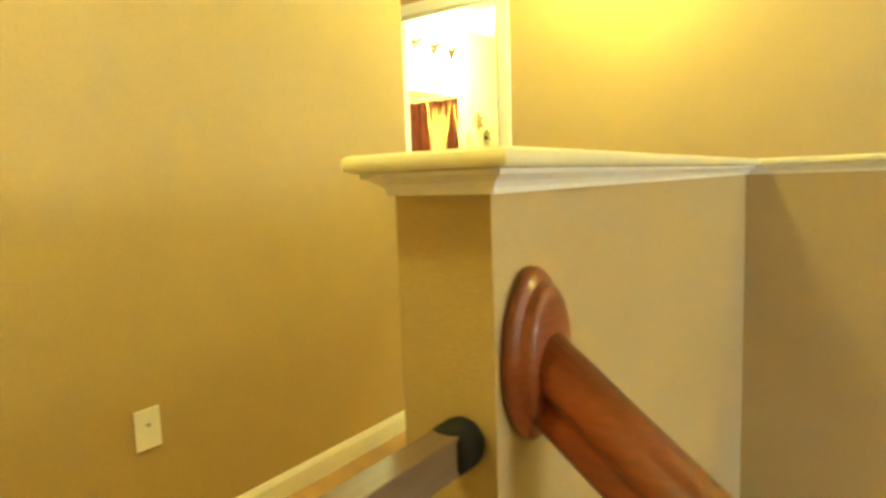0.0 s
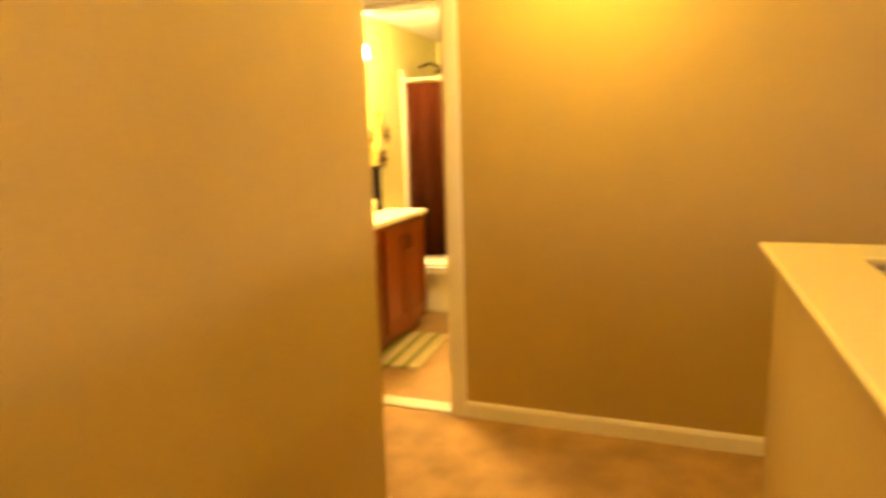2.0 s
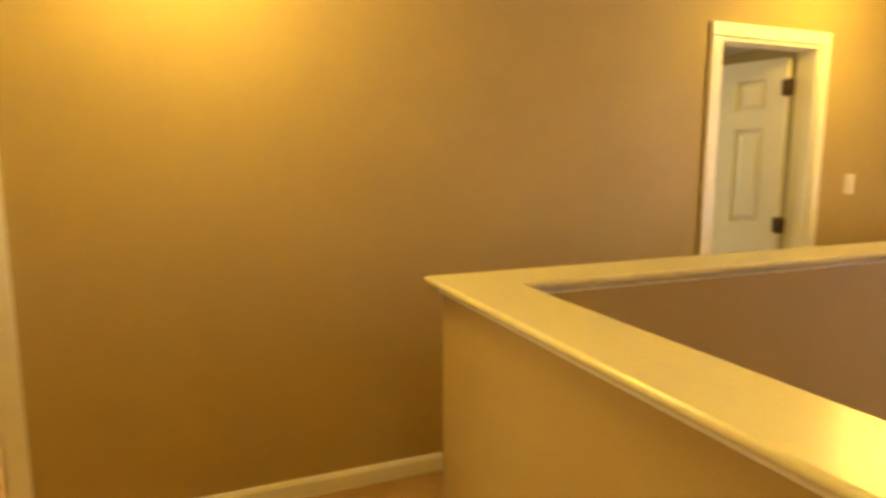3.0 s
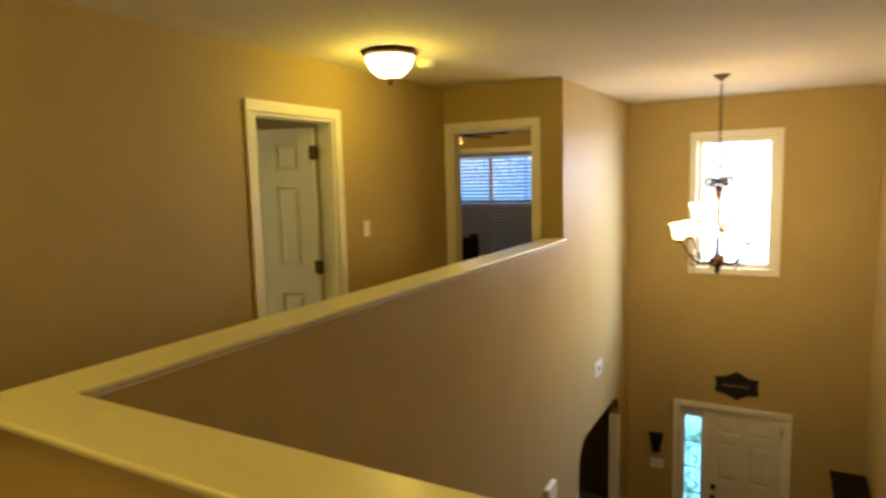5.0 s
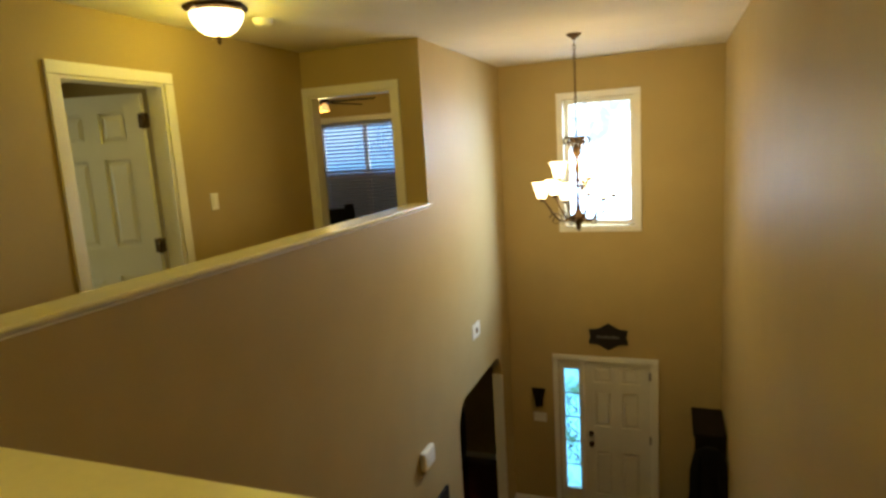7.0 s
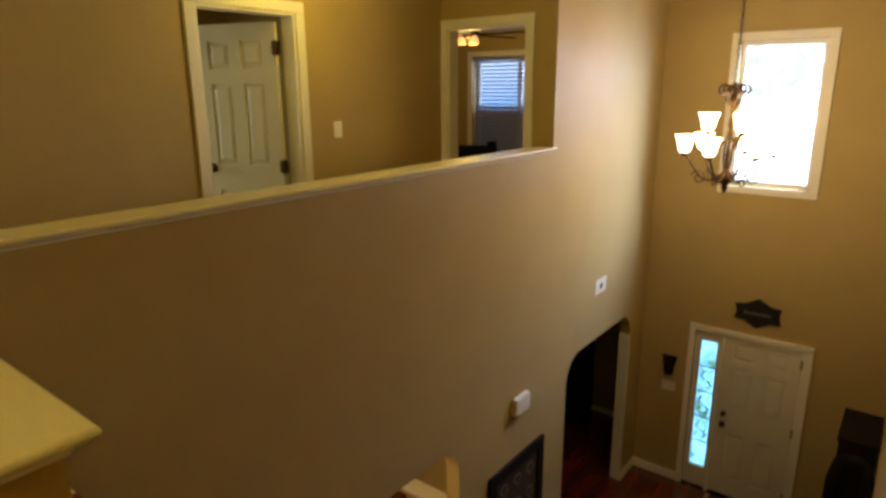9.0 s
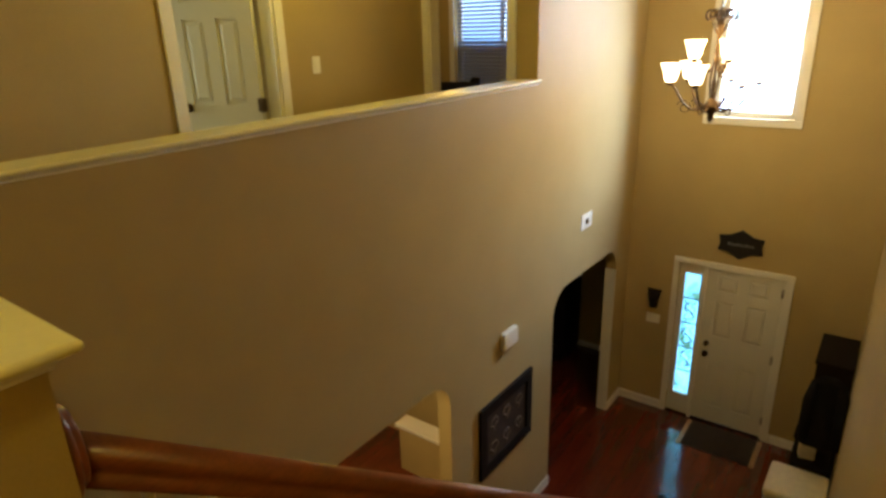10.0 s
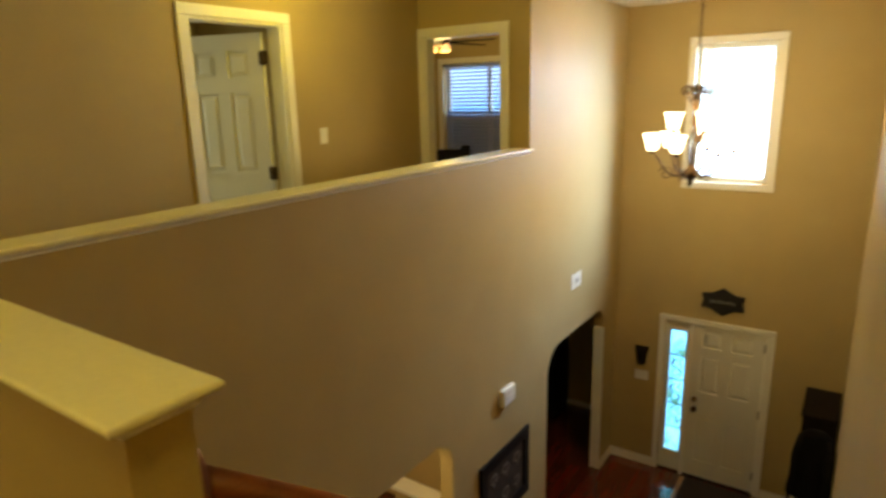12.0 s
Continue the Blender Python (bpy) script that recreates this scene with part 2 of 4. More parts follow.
def tube(points, radius, n=10, bm=None, ends=True):
    """A round bar along points; radius is a number or one for each point."""
    own = bm or bmesh.new()
    pts = [Vector(p) for p in points]
    rad = radius if isinstance(radius, (list, tuple)) else [radius] * len(pts)
    rows, side = [], None
    for i, p in enumerate(pts):
        d = (pts[min(i + 1, len(pts) - 1)] - pts[max(i - 1, 0)]).normalized()
        ref = Vector((0, 0, 1)) if abs(d.z) < 0.9 else Vector((1, 0, 0))
        u = d.cross(ref).normalized() if side is None else (side - d * side.dot(d)).normalized()
        side = u
        w = d.cross(u)
        rows.append([own.verts.new(p + rad[i] * (math.cos(2 * math.pi * k / n) * u + math.sin(2 * math.pi * k / n) * w)) for k in range(n)])
    for a, b in zip(rows, rows[1:]):
        for k in range(n):
            own.faces.new((a[k], a[(k + 1) % n], b[(k + 1) % n], b[k]))
    if ends:
        own.faces.new(rows[0])
        own.faces.new(rows[-1])
    return own


def sweep(profile, start, end, up=(0, 0, 1), bm=None):
    """A straight bar of a closed (side, up) profile from start to end."""
    own = bm or bmesh.new()
    a, b = Vector(start), Vector(end)
    d = (b - a).normalized()
    s = d.cross(Vector(up)).normalized()
    w = s.cross(d)
    rows = [[own.verts.new(p + x * s + y * w) for x, y in profile] for p in (a, b)]
    n = len(profile)
    for k in range(n):
        own.faces.new((rows[0][k], rows[0][(k + 1) % n], rows[1][(k + 1) % n], rows[1][k]))
    own.faces.new(rows[0])
    own.faces.new(rows[1])
    return own


def slab(loops, place, normal):
    """A plate with holes: loops of (u, v), the first outside; place maps (u, v) to the world; normal is its thickness."""
    own = bmesh.new()
    edges = []
    for loop in loops:
        vs = [own.verts.new(place(u, v)) for u, v in loop]
        edges += [own.edges.new((vs[i], vs[(i + 1) % len(vs)])) for i in range(len(vs))]
    bmesh.ops.triangle_fill(own, edges=edges, use_beauty=True)
    faces = list(own.faces)
    out = bmesh.ops.extrude_face_region(own, geom=faces)
    bmesh.ops.translate(own, verts=[g for g in out["geom"] if isinstance(g, bmesh.types.BMVert)], vec=normal)
    return own


def rect(u0, u1, v0, v1):
    return [(u0, v0), (u1, v0), (u1, v1), (u0, v1)]


def arch(u0, u1, v0, v1, r, n=10):
    """A tall opening with rounded upper corners."""
    pts = [(u0, v0), (u1, v0)]
    pts += [(u1 - r + r * math.cos(a), v1 - r + r * math.sin(a)) for a in [math.pi / 2 * i / n for i in range(n + 1)]]
    pts += [(u0 + r + r * math.cos(a), v1 - r + r * math.sin(a)) for a in [math.pi / 2 * (1 + i / n) for i in range(n + 1)]]
    return pts


def structure(name, bm, mat, label, category="wall"):
    return tagged(part(name, bm, mat), label, category, kind="structure")


def wall_x(name, x0, x1, loops, mat, label):
    return structure(name, slab(loops, lambda u, v: (x0, u, v), (x1 - x0, 0, 0)), mat, label)


def wall_y(name, y0, y1, loops, mat, label):
    return structure(name, slab(loops, lambda u, v: (u, y0, v), (0, y1 - y0, 0)), mat, label)


# ---- large structure ----
E = 5.2
ARCH0, ARCH1 = 4.580, 6.170
LEFT_X, REAR_Y = -E, -E
UNDER = -0.32
VX0, VX1, VY0, VY1, VZ = -2.507, -1.240, -2.62, -2.137, 0.876
A0, A1, ATOP = 1.826, 2.556, 2.068
B0, B1 = -1.045, -0.262
BA0, BA1 = -2.165, -1.420
WX0, WX1, WZ0, WZ1 = 0.740, 1.510, 0.577, 2.008
FD0, FD1, FDTOP = 0.598, 1.690, -1.065
BW0, BW1, BWZ0, BWZ1 = -2.49, -1.17, 0.55, 1.96

wall_x("wall_foyer_side", -HALF, 0, [
    [(-HALF, FOYER_Z - 0.02), (FRONT_Y, FOYER_Z - 0.02), (FRONT_Y, CEIL), (DOOR_B_Y, CEIL), (DOOR_B_Y, CAP_TOP - 0.0195), (-HALF, CAP_TOP - 0.0195)],
    arch(ARCH0, ARCH1, FOYER_Z - 0.013, -0.870, 0.27), arch(1.20, 2.895, FOYER_Z - 0.013, -0.905, 0.24)],
    PAINT, "tan painted foyer wall with two arched openings below a half wall")
wall_y("wall_stair_head", -HALF, 0, [rect(0.0, NEAR_END, FOYER_Z, CAP_TOP - 0.0195)], PAINT, "tan painted half wall at the stair head")
wall_y("wall_front", FRONT_Y, FRONT_Y + 0.16, [rect(LEFT_X, RIGHT_X + 0.12, FOYER_Z - 0.02, CEIL), rect(WX0, WX1, WZ0, WZ1), rect(FD0, FD1, FOYER_Z - 0.013, FDTOP), rect(BW0, BW1, BWZ0, BWZ1), rect(-3.0, -0.14, FOYER_Z - 0.013, -0.42)],
       PAINT, "tan painted front wall with a tall window over the entry door")
wall_x("wall_right", RIGHT_X, RIGHT_X + 0.12, [rect(REAR_Y, FRONT_Y, FOYER_Z, CEIL)], PAINT, "tan painted stairwell wall two storeys high")
wall_y("wall_landing", BACK_Y - 0.12, BACK_Y, [rect(BACK_X, RIGHT_X, FOYER_Z, CEIL)], PAINT, "tan painted wall behind the landing")
wall_x("wall_hall_end_side", BACK_X, BACK_X + 0.12, [rect(REAR_Y, BACK_Y - 0.12, 0, CEIL)], PAINT, "tan painted wall at the corner of the hall")
wall_x("wall_hall", HALL_X - 0.12, HALL_X, [rect(REAR_Y, DOOR_B_Y + 0.12, -0.02, CEIL), rect(A0, A1, -0.01, ATOP), rect(BA0, BA1, -0.01, ATOP)], PAINT, "tan painted hall wall with two doorways")
wall_y("wall_hall_end", DOOR_B_Y, DOOR_B_Y + 0.12, [rect(HALL_X, -HALF, -0.02, CEIL), rect(B0, B1, -0.01, ATOP)], PAINT, "tan painted wall at the end of the hall with a bedroom doorway")
# The opening is assumed, cut only for the side room fill lamp.
wall_x("wall_side_room", -4.40, -4.28, [rect(-0.43, DOOR_B_Y, 0, CEIL), rect(0.3, 1.5, 0.7, 2.0)], PAINT, "plain tan side room wall with an unseen opening added for light")
wall_x("wall_outer", LEFT_X - 0.12, LEFT_X, [rect(REAR_Y, FRONT_Y, FOYER_Z, CEIL)], PAINT, "plain tan outer wall")
wall_y("wall_rear", REAR_Y - 0.12, REAR_Y, [rect(LEFT_X, RIGHT_X + 0.12, FOYER_Z, CEIL)], PAINT, "plain tan rear wall")
wall_y("wall_bath_north", -2.74, VY0, [rect(LEFT_X, HALL_X - 0.12, 0, CEIL)], BATH_PAINT, "pale yellow-green bathroom wall behind the vanity")
wall_y("wall_bath_south", -0.55, -0.43, [rect(LEFT_X, HALL_X - 0.12, 0, CEIL)], BATH_PAINT, "pale yellow-green bathroom wall")
wall_x("wall_bath_east", -4.35, -4.25, [rect(VY0, -0.55, 0, CEIL)], BATH_PAINT, "pale bathroom wall behind the tub")
wall_y("wall_room_divider", DOOR_B_Y, DOOR_B_Y + 0.12, [rect(LEFT_X, HALL_X - 0.12, 0, CEIL)], PAINT, "plain tan wall between the rooms")
structure("ceiling", box(LEFT_X - 0.12, RIGHT_X + 0.12, REAR_Y - 0.12, FRONT_Y + 0.16, CEIL, CEIL + 0.12), CEILING, "off-white textured ceiling", "ceiling")
structure("ceiling_bath", box(-4.25, HALL_X - 0.12, VY0, -0.55, 2.36, 2.40), CEILING, "off-white bathroom ceiling, a little lower than the hall", "ceiling")
structure("floor_hall", box(HALL_X, -HALF, BACK_Y, DOOR_B_Y, UNDER, 0), CARPET, "tan carpet of the upper hall", "floor")
structure("floor_landing", box(-HALF, RIGHT_X, BACK_Y, -HALF, UNDER, 0), CARPET, "tan carpet of the stair landing", "floor")
structure("floor_hall_rear", box(HALL_X, BACK_X, REAR_Y, BACK_Y, UNDER, 0), CARPET, "tan carpet of the rear hall", "floor")
structure("floor_rear_room", box(BACK_X + 0.12, RIGHT_X, REAR_Y, BACK_Y - 0.12, UNDER, 0), CARPET, "tan carpet of the room behind the landing", "floor")
structure("floor_bath", box(LEFT_X, HALL_X, REAR_Y, 0.0, UNDER, 0), VINYL, "tan vinyl bathroom floor", "floor")
structure("floor_room", box(LEFT_X, HALL_X, 0.0, DOOR_B_Y, UNDER, 0), CARPET, "tan carpet of the side room", "floor")
structure("floor_bedroom", box(LEFT_X, -HALF, DOOR_B_Y, FRONT_Y, UNDER, 0), CARPET, "tan carpet of the bedroom", "floor")
structure("floor_foyer", box(LEFT_X, RIGHT_X, REAR_Y, FRONT_Y, FOYER_Z - 0.2, FOYER_Z - 0.012), PLANK, "dark subfloor of the lower storey", "floor")
structure("pavement_porch", box(-1.5, 4.0, FRONT_Y + 0.16, FRONT_Y + 5.0, FOYER_Z - 0.15, FOYER_Z - 0.05, 0.01), CONCRETE, "pale concrete porch slab outside the entry", "pavement")
# Unseen slab, added to keep the window lamp and sky off the sidelight.
structure("ceiling_light_block", box(-0.3, 2.7, FRONT_Y + 0.161, FRONT_Y + 1.45, -0.62, -0.50), CEILING, "unseen white slab added to keep light off the sidelight", "ceiling")
structure("ground", box(-150, 150, FRONT_Y + 0.16, 300, FOYER_Z - 0.5, FOYER_Z - 0.15), GRASS, "green lawn in front of the house", "ground")

o_ = 0.04
cap_bm = slab([[(-HALF - o_, -HALF - o_), (NEAR_END + o_, -HALF - o_), (NEAR_END + o_, o_), (o_, o_), (o_, DOOR_B_Y - 0.002), (-HALF - o_, DOOR_B_Y - 0.002)]],
              lambda u, v: (u, v, CAP_TOP - 0.019), (0, 0, 0.019))
bmesh.ops.dissolve_limit(cap_bm, angle_limit=0.01, verts=cap_bm.verts, edges=cap_bm.edges)
bmesh.ops.bevel(cap_bm, geom=[e for e in cap_bm.edges if abs(e.verts[0].co.z - e.verts[1].co.z) < 1e-5], offset=0.008, segments=3, affect="EDGES", profile=0.5)
structure("trim_half_wall_cap", cap_bm, CAP_WHITE, "white semi-gloss wooden cap along both half walls", "trim")


def mitred(path, profile, z):
    """A moulding along a level path; the profile is (out to the left, up)."""
    own = bmesh.new()
    rows = []
    for i, p in enumerate(path):
        p = Vector(p)
        d0 = (p - Vector(path[i - 1])).normalized() if i else None
        d1 = (Vector(path[i + 1]) - p).normalized() if i + 1 < len(path) else None
        n0 = Vector((-d0.y, d0.x)) if d0 else None
        n1 = Vector((-d1.y, d1.x)) if d1 else None
        n = n0 or n1
        if n0 and n1:
            n = (n0 + n1) / (1 + n0.dot(n1))
        rows.append([own.verts.new((p.x + n.x * a, p.y + n.y * a, z + b)) for a, b in profile])
    k = len(profile)
    for r0, r1 in zip(rows, rows[1:]):
        for j in range(k):
            own.faces.new((r0[j], r0[(j + 1) % k], r1[(j + 1) % k], r1[j]))
    own.faces.new(rows[0])
    own.faces.new(rows[-1])
    return own


COVE = [(0.0, 0.0), (0.027, 0.0), (0.026, -0.005), (0.020, -0.008), (0.013, -0.012), (0.008, -0.018), (0.007, -0.024), (0.0, -0.024)]
structure("trim_cap_moulding", mitred([(0.0, DOOR_B_Y - 0.002), (0.0, 0.0), (NEAR_END, 0.0), (NEAR_END, -HALF), (-HALF, -HALF), (-HALF, DOOR_B_Y - 0.002)], COVE, CAP_TOP - 0.0195),
          WHITE, "white cove moulding under the half wall cap", "trim")


# White board added in place of the light that brightens this arch side.
structure("trim_bright_arch_side", box(-HALF - 0.002, 0.003, ARCH1 - 0.014, ARCH1 + 0.001, FOYER_Z, -1.15, 0.002), WHITE, "white lining added to make the arch side look brightly lit", "trim")


def baseboard(a, b, out, z=0.0, h=0.085):
    d = (Vector(b) - Vector(a)).normalized()
    s = d.cross(Vector((0, 0, 1)))
    sgn = 1 if s.dot(Vector(out)) > 0 else -1
    prof = [(0, 0), (0.014, 0), (0.014, h - 0.02), (0.008, h - 0.005), (0.004, h), (0, h)]
    return structure("baseboard", sweep([(sgn * x, y) for x, y in prof], (*a[:2], z), (*b[:2], z)), WHITE, "white painted wooden baseboard", "baseboard")


T_ = 0.07
baseboard((HALL_X, BA1 + T_, 0), (HALL_X, A0 - T_, 0), (1, 0, 0))
baseboard((HALL_X, A1 + T_, 0), (HALL_X, DOOR_B_Y, 0), (1, 0, 0))
baseboard((BACK_X, BACK_Y, 0), (RIGHT_X, BACK_Y, 0), (0, 1, 0))
baseboard((BACK_X, REAR_Y, 0), (BACK_X, BACK_Y, 0), (-1, 0, 0))
baseboard((-HALF, -HALF, 0), (-HALF, DOOR_B_Y, 0), (-1, 0, 0))
baseboard((-HALF, -HALF, 0), (NEAR_END, -HALF, 0), (0, -1, 0))
baseboard((HALL_X, DOOR_B_Y, 0), (B0 - T_, DOOR_B_Y, 0), (0, -1, 0))
baseboard((0, ARCH1, 0), (0, FRONT_Y, 0), (1, 0, 0), FOYER_Z, 0.11)
baseboard((0, 2.895, 0), (0, ARCH0, 0), (1, 0, 0), FOYER_Z, 0.11)
baseboard((0, FRONT_Y, 0), (FD0 - 0.07, FRONT_Y, 0), (0, -1, 0), FOYER_Z, 0.11)
baseboard((FD1 + 0.07, FRONT_Y, 0), (RIGHT_X, FRONT_Y, 0), (0, -1, 0), FOYER_Z, 0.11)
baseboard((RIGHT_X, 4.0, 0), (RIGHT_X, FRONT_Y, 0), (-1, 0, 0), FOYER_Z, 0.11)


# ---- doors and windows ----
def casing(name, parent, place, u0, u1, v0, v1, width=0.07, depth=0.018, sill=False):
    """Flat moulded casing round an opening: place(u, v, out)."""
    def bar(n, uu0, uu1, vv0, vv1):
        bm = bmesh.new()
        lo, hi = place(uu0, vv0, 0.0), place(uu1, vv1, depth)
        box(min(lo[0], hi[0]), max(lo[0], hi[0]), min(lo[1], hi[1]), max(lo[1], hi[1]), lo[2], hi[2], 0.005, bm)
        return part(n, bm, WHITE, parent)
    bar("side_casing", u0 - width, u0, v0, v1)
    bar("side_casing", u1, u1 + width, v0, v1)
    bar("head_casing", u0 - width, u1 + width, v1 + 0.001, v1 + width)
    if sill:
        bar("sill_casing", u0 - width, u1 + width, v0 - width, v0 - 0.001)


def jamb(parent, place, u0, u1, v1, v0, thick):
    """The lining of an opening that is `thick` deep behind the wall face."""
    for n, a, b, c, d in (("jamb", u0, u0 + 0.018, v0, v1), ("jamb", u1 - 0.018, u1, v0, v1), ("head_jamb", u0 + 0.018, u1 - 0.018, v1 - 0.018, v1)):
        lo, hi = place(a, c, 0.002), place(b, d, -thick - 0.002)
        part(n, box(min(lo[0], hi[0]), max(lo[0], hi[0]), min(lo[1], hi[1]), max(lo[1], hi[1]), lo[2], hi[2]), WHITE, parent)


def panel_door(name, w, h, mat, label, rows=((0.22, 0.86), (1.05, 1.62), (1.72, 1.91)), knob_side=-1, knob=None, category="door"):
    """A six-panel door: hinge edge at x = 0, opening towards +x, 35 mm thick, its face at y = 0."""
    door = thing(name, Matrix(), label, category, kind="structure")
    stile, mid_ = 0.11, 0.10
    cols = ((stile, (w - mid_) / 2), ((w + mid_) / 2, w - stile))
    holes = [rect(a, b, c, d) for c, d in rows for a, b in cols]
    part("door_frame", slab([rect(0, w, 0.008, h)] + holes, lambda u, v: (u, 0, v), (0, 0.035, 0)), mat, door)
    for c, d in rows:
        for a, b in cols:
            bm = bmesh.new()
            box(a, b, 0.012, 0.023, c, d, 0, bm)
            for near_, far_ in ((0.012, 0.003), (0.023, 0.032)):
                vs = []
                for y_, k in ((near_, 0.018), (far_, 0.045)):
                    vs.append([bm.verts.new((p, y_, q)) for p, q in rect(a + k, b - k, c + k, d - k)])
                for i in range(4):
                    bm.faces.new((vs[0][i], vs[0][(i + 1) % 4], vs[1][(i + 1) % 4], vs[1][i]))
                bm.faces.new(vs[1])
            part("door_panel", bm, mat, door)
    if knob:
        kb = part("door_knob", lathe([(0.0, 0.0), (0.032, 0.0), (0.032, 0.008), (0.012, 0.012), (0.011, 0.035), (0.026, 0.045), (0.030, 0.058), (0.022, 0.07), (0.0, 0.073)], 20), knob, door, "dark metal door knob", True)
        kb.matrix_local = pose(w - 0.065, 0, 1.02, 90, 0, 0)
        kc = new("door_knob", kb.data)
        kc.parent = door
        kc.matrix_local = pose(w - 0.065, 0.035, 1.02, -90, 0, 0)
    return door


def hinge(parent, x, y, z, w=0.036, metal=BRONZE, label="bronze hinge"):
    h = part("hinge", tube([(x, y, z - 0.05), (x, y, z + 0.05)], 0.011, 10), metal, parent, label, True)
    part("hinge_leaf", box(x - w, x + w, y - 0.008, y - 0.004, z - 0.045, z + 0.045, 0.001), metal, h)


hall_face = lambda u, v, o: (HALL_X + o, u, v)
end_face = lambda u, v, o: (u, DOOR_B_Y - o, v)
front_face = lambda u, v, o: (u, FRONT_Y - o, v)

door_a = tagged(new("doorway_1"), "white cased doorway of the side room", "doorway", kind="structure")
casing("casing", door_a, hall_face, A0, A1, 0, ATOP)
jamb(door_a, hall_face, A0, A1, ATOP, 0.0, 0.12)
leaf = panel_door("door_1", A1 - A0 - 0.045, 2.02, DOOR_WHITE, "white six-panel interior door standing open into the room", knob=BRONZE)
leaf.matrix_world = pose(HALL_X - 0.135, A1 - 0.045, 0.0, 0, 0, -164)
for z_ in (0.25, 1.05, 1.85):
    hinge(leaf, -0.008, 0.041, z_)

door_b = tagged(new("doorway_2"), "white cased doorway of the bedroom", "doorway", kind="structure")
casing("casing", door_b, end_face, B0, B1, 0, ATOP)
jamb(door_b, end_face, B0, B1, ATOP, 0.0, 0.12)
door_c = tagged(new("doorway_3"), "white cased doorway of the bathroom", "doorway", kind="structure")
casing("casing", door_c, hall_face, BA0, BA1, 0, ATOP)
jamb(door_c, hall_face, BA0, BA1, ATOP, 0.0, 0.12)
part("threshold", box(HALL_X - 0.10, HALL_X + 0.0, BA0 + 0.018, BA1 - 0.018, 0.0, 0.014, 0.004), WHITE, door_c, "white threshold strip")

# foyer window
win = tagged(new("window_1"), "tall white-framed foyer window in daylight", "window", kind="structure")
casing("casing", win, front_face, WX0, WX1, WZ0, WZ1, 0.075, 0.02, True)
for a, b, c, d in ((WX0, WX0 + 0.05, WZ0, WZ1), (WX1 - 0.05, WX1, WZ0, WZ1), (WX0 + 0.05, WX1 - 0.05, WZ0, WZ0 + 0.05), (WX0 + 0.05, WX1 - 0.05, WZ1 - 0.05, WZ1)):
    part("window_frame", box(a, b, FRONT_Y + 0.09, FRONT_Y + 0.14, c, d, 0.004), WHITE, win)
structure("backdrop_window", box(-0.3, 4.2, FRONT_Y + 1.50, FRONT_Y + 1.52, -0.9, 4.2), DAY, "bright pale sky and faint trees beyond the foyer window", "backdrop")
pane = part("pane", box(WX0 + 0.05, WX1 - 0.05, FRONT_Y + 0.112, FRONT_Y + 0.118, WZ0 + 0.05, WZ1 - 0.05), GLASS, win)
pane.visible_shadow = False

# entry door with a sidelight
entry = tagged(new("doorway_4"), "white cased entry with a leaded sidelight", "doorway", kind="structure")
casing("casing", entry, front_face, FD0, FD1, FOYER_Z, FDTOP, 0.065, 0.02)
SL0, SL1, MULL = FD0 + 0.062, FD0 + 0.236, FD0 + 0.262
part("sidelight_panel", slab([rect(FD0, MULL, FOYER_Z, FDTOP), rect(SL0, SL1, FOYER_Z + 0.27, FDTOP - 0.13)], lambda u, v: (u, FRONT_Y + 0.03, v), (0, 0.05, 0)), DOOR_WHITE, entry)
part("mullion", box(MULL, MULL + 0.04, FRONT_Y - 0.004, FRONT_Y + 0.10, FOYER_Z, FDTOP, 0.004), WHITE, entry)
part("head_jamb", box(MULL + 0.04, FD1, FRONT_Y + 0.0, FRONT_Y + 0.10, FDTOP - 0.025, FDTOP), WHITE, entry)
part("jamb", box(FD1 - 0.025, FD1, FRONT_Y, FRONT_Y + 0.10, FOYER_Z, FDTOP - 0.025), WHITE, entry)
part("door_stop", box(FD1 - 0.055, FD1 - 0.025, FRONT_Y + 0.064, FRONT_Y + 0.098, FOYER_Z + 0.02, FDTOP - 0.025), WHITE, entry)
part("door_stop", box(MULL + 0.04, FD1 - 0.055, FRONT_Y + 0.064, FRONT_Y + 0.098, FDTOP - 0.055, FDTOP - 0.025), WHITE, entry)
part("threshold", box(FD0, FD1, FRONT_Y + 0.0, FRONT_Y + 0.14, FOYER_Z - 0.01, FOYER_Z + 0.02, 0.005), DARK_WOOD, entry, "dark wooden threshold")
g0, g1 = FOYER_Z + 0.27, FDTOP - 0.13
cuts = [g0 + (g1 - g0) * k / 5 for k in range(6)]
for a, b in zip(cuts, cuts[1:]):
    p_ = part("pane", box(SL0, SL1, FRONT_Y + 0.05, FRONT_Y + 0.056, a + 0.004, b - 0.004), OBSCURE, entry)
    p_.visible_shadow = False
for c in cuts[1:-1]:
    part("leading", box(SL0, SL1, FRONT_Y + 0.045, FRONT_Y + 0.061, c - 0.005, c + 0.005), BRONZE, entry)
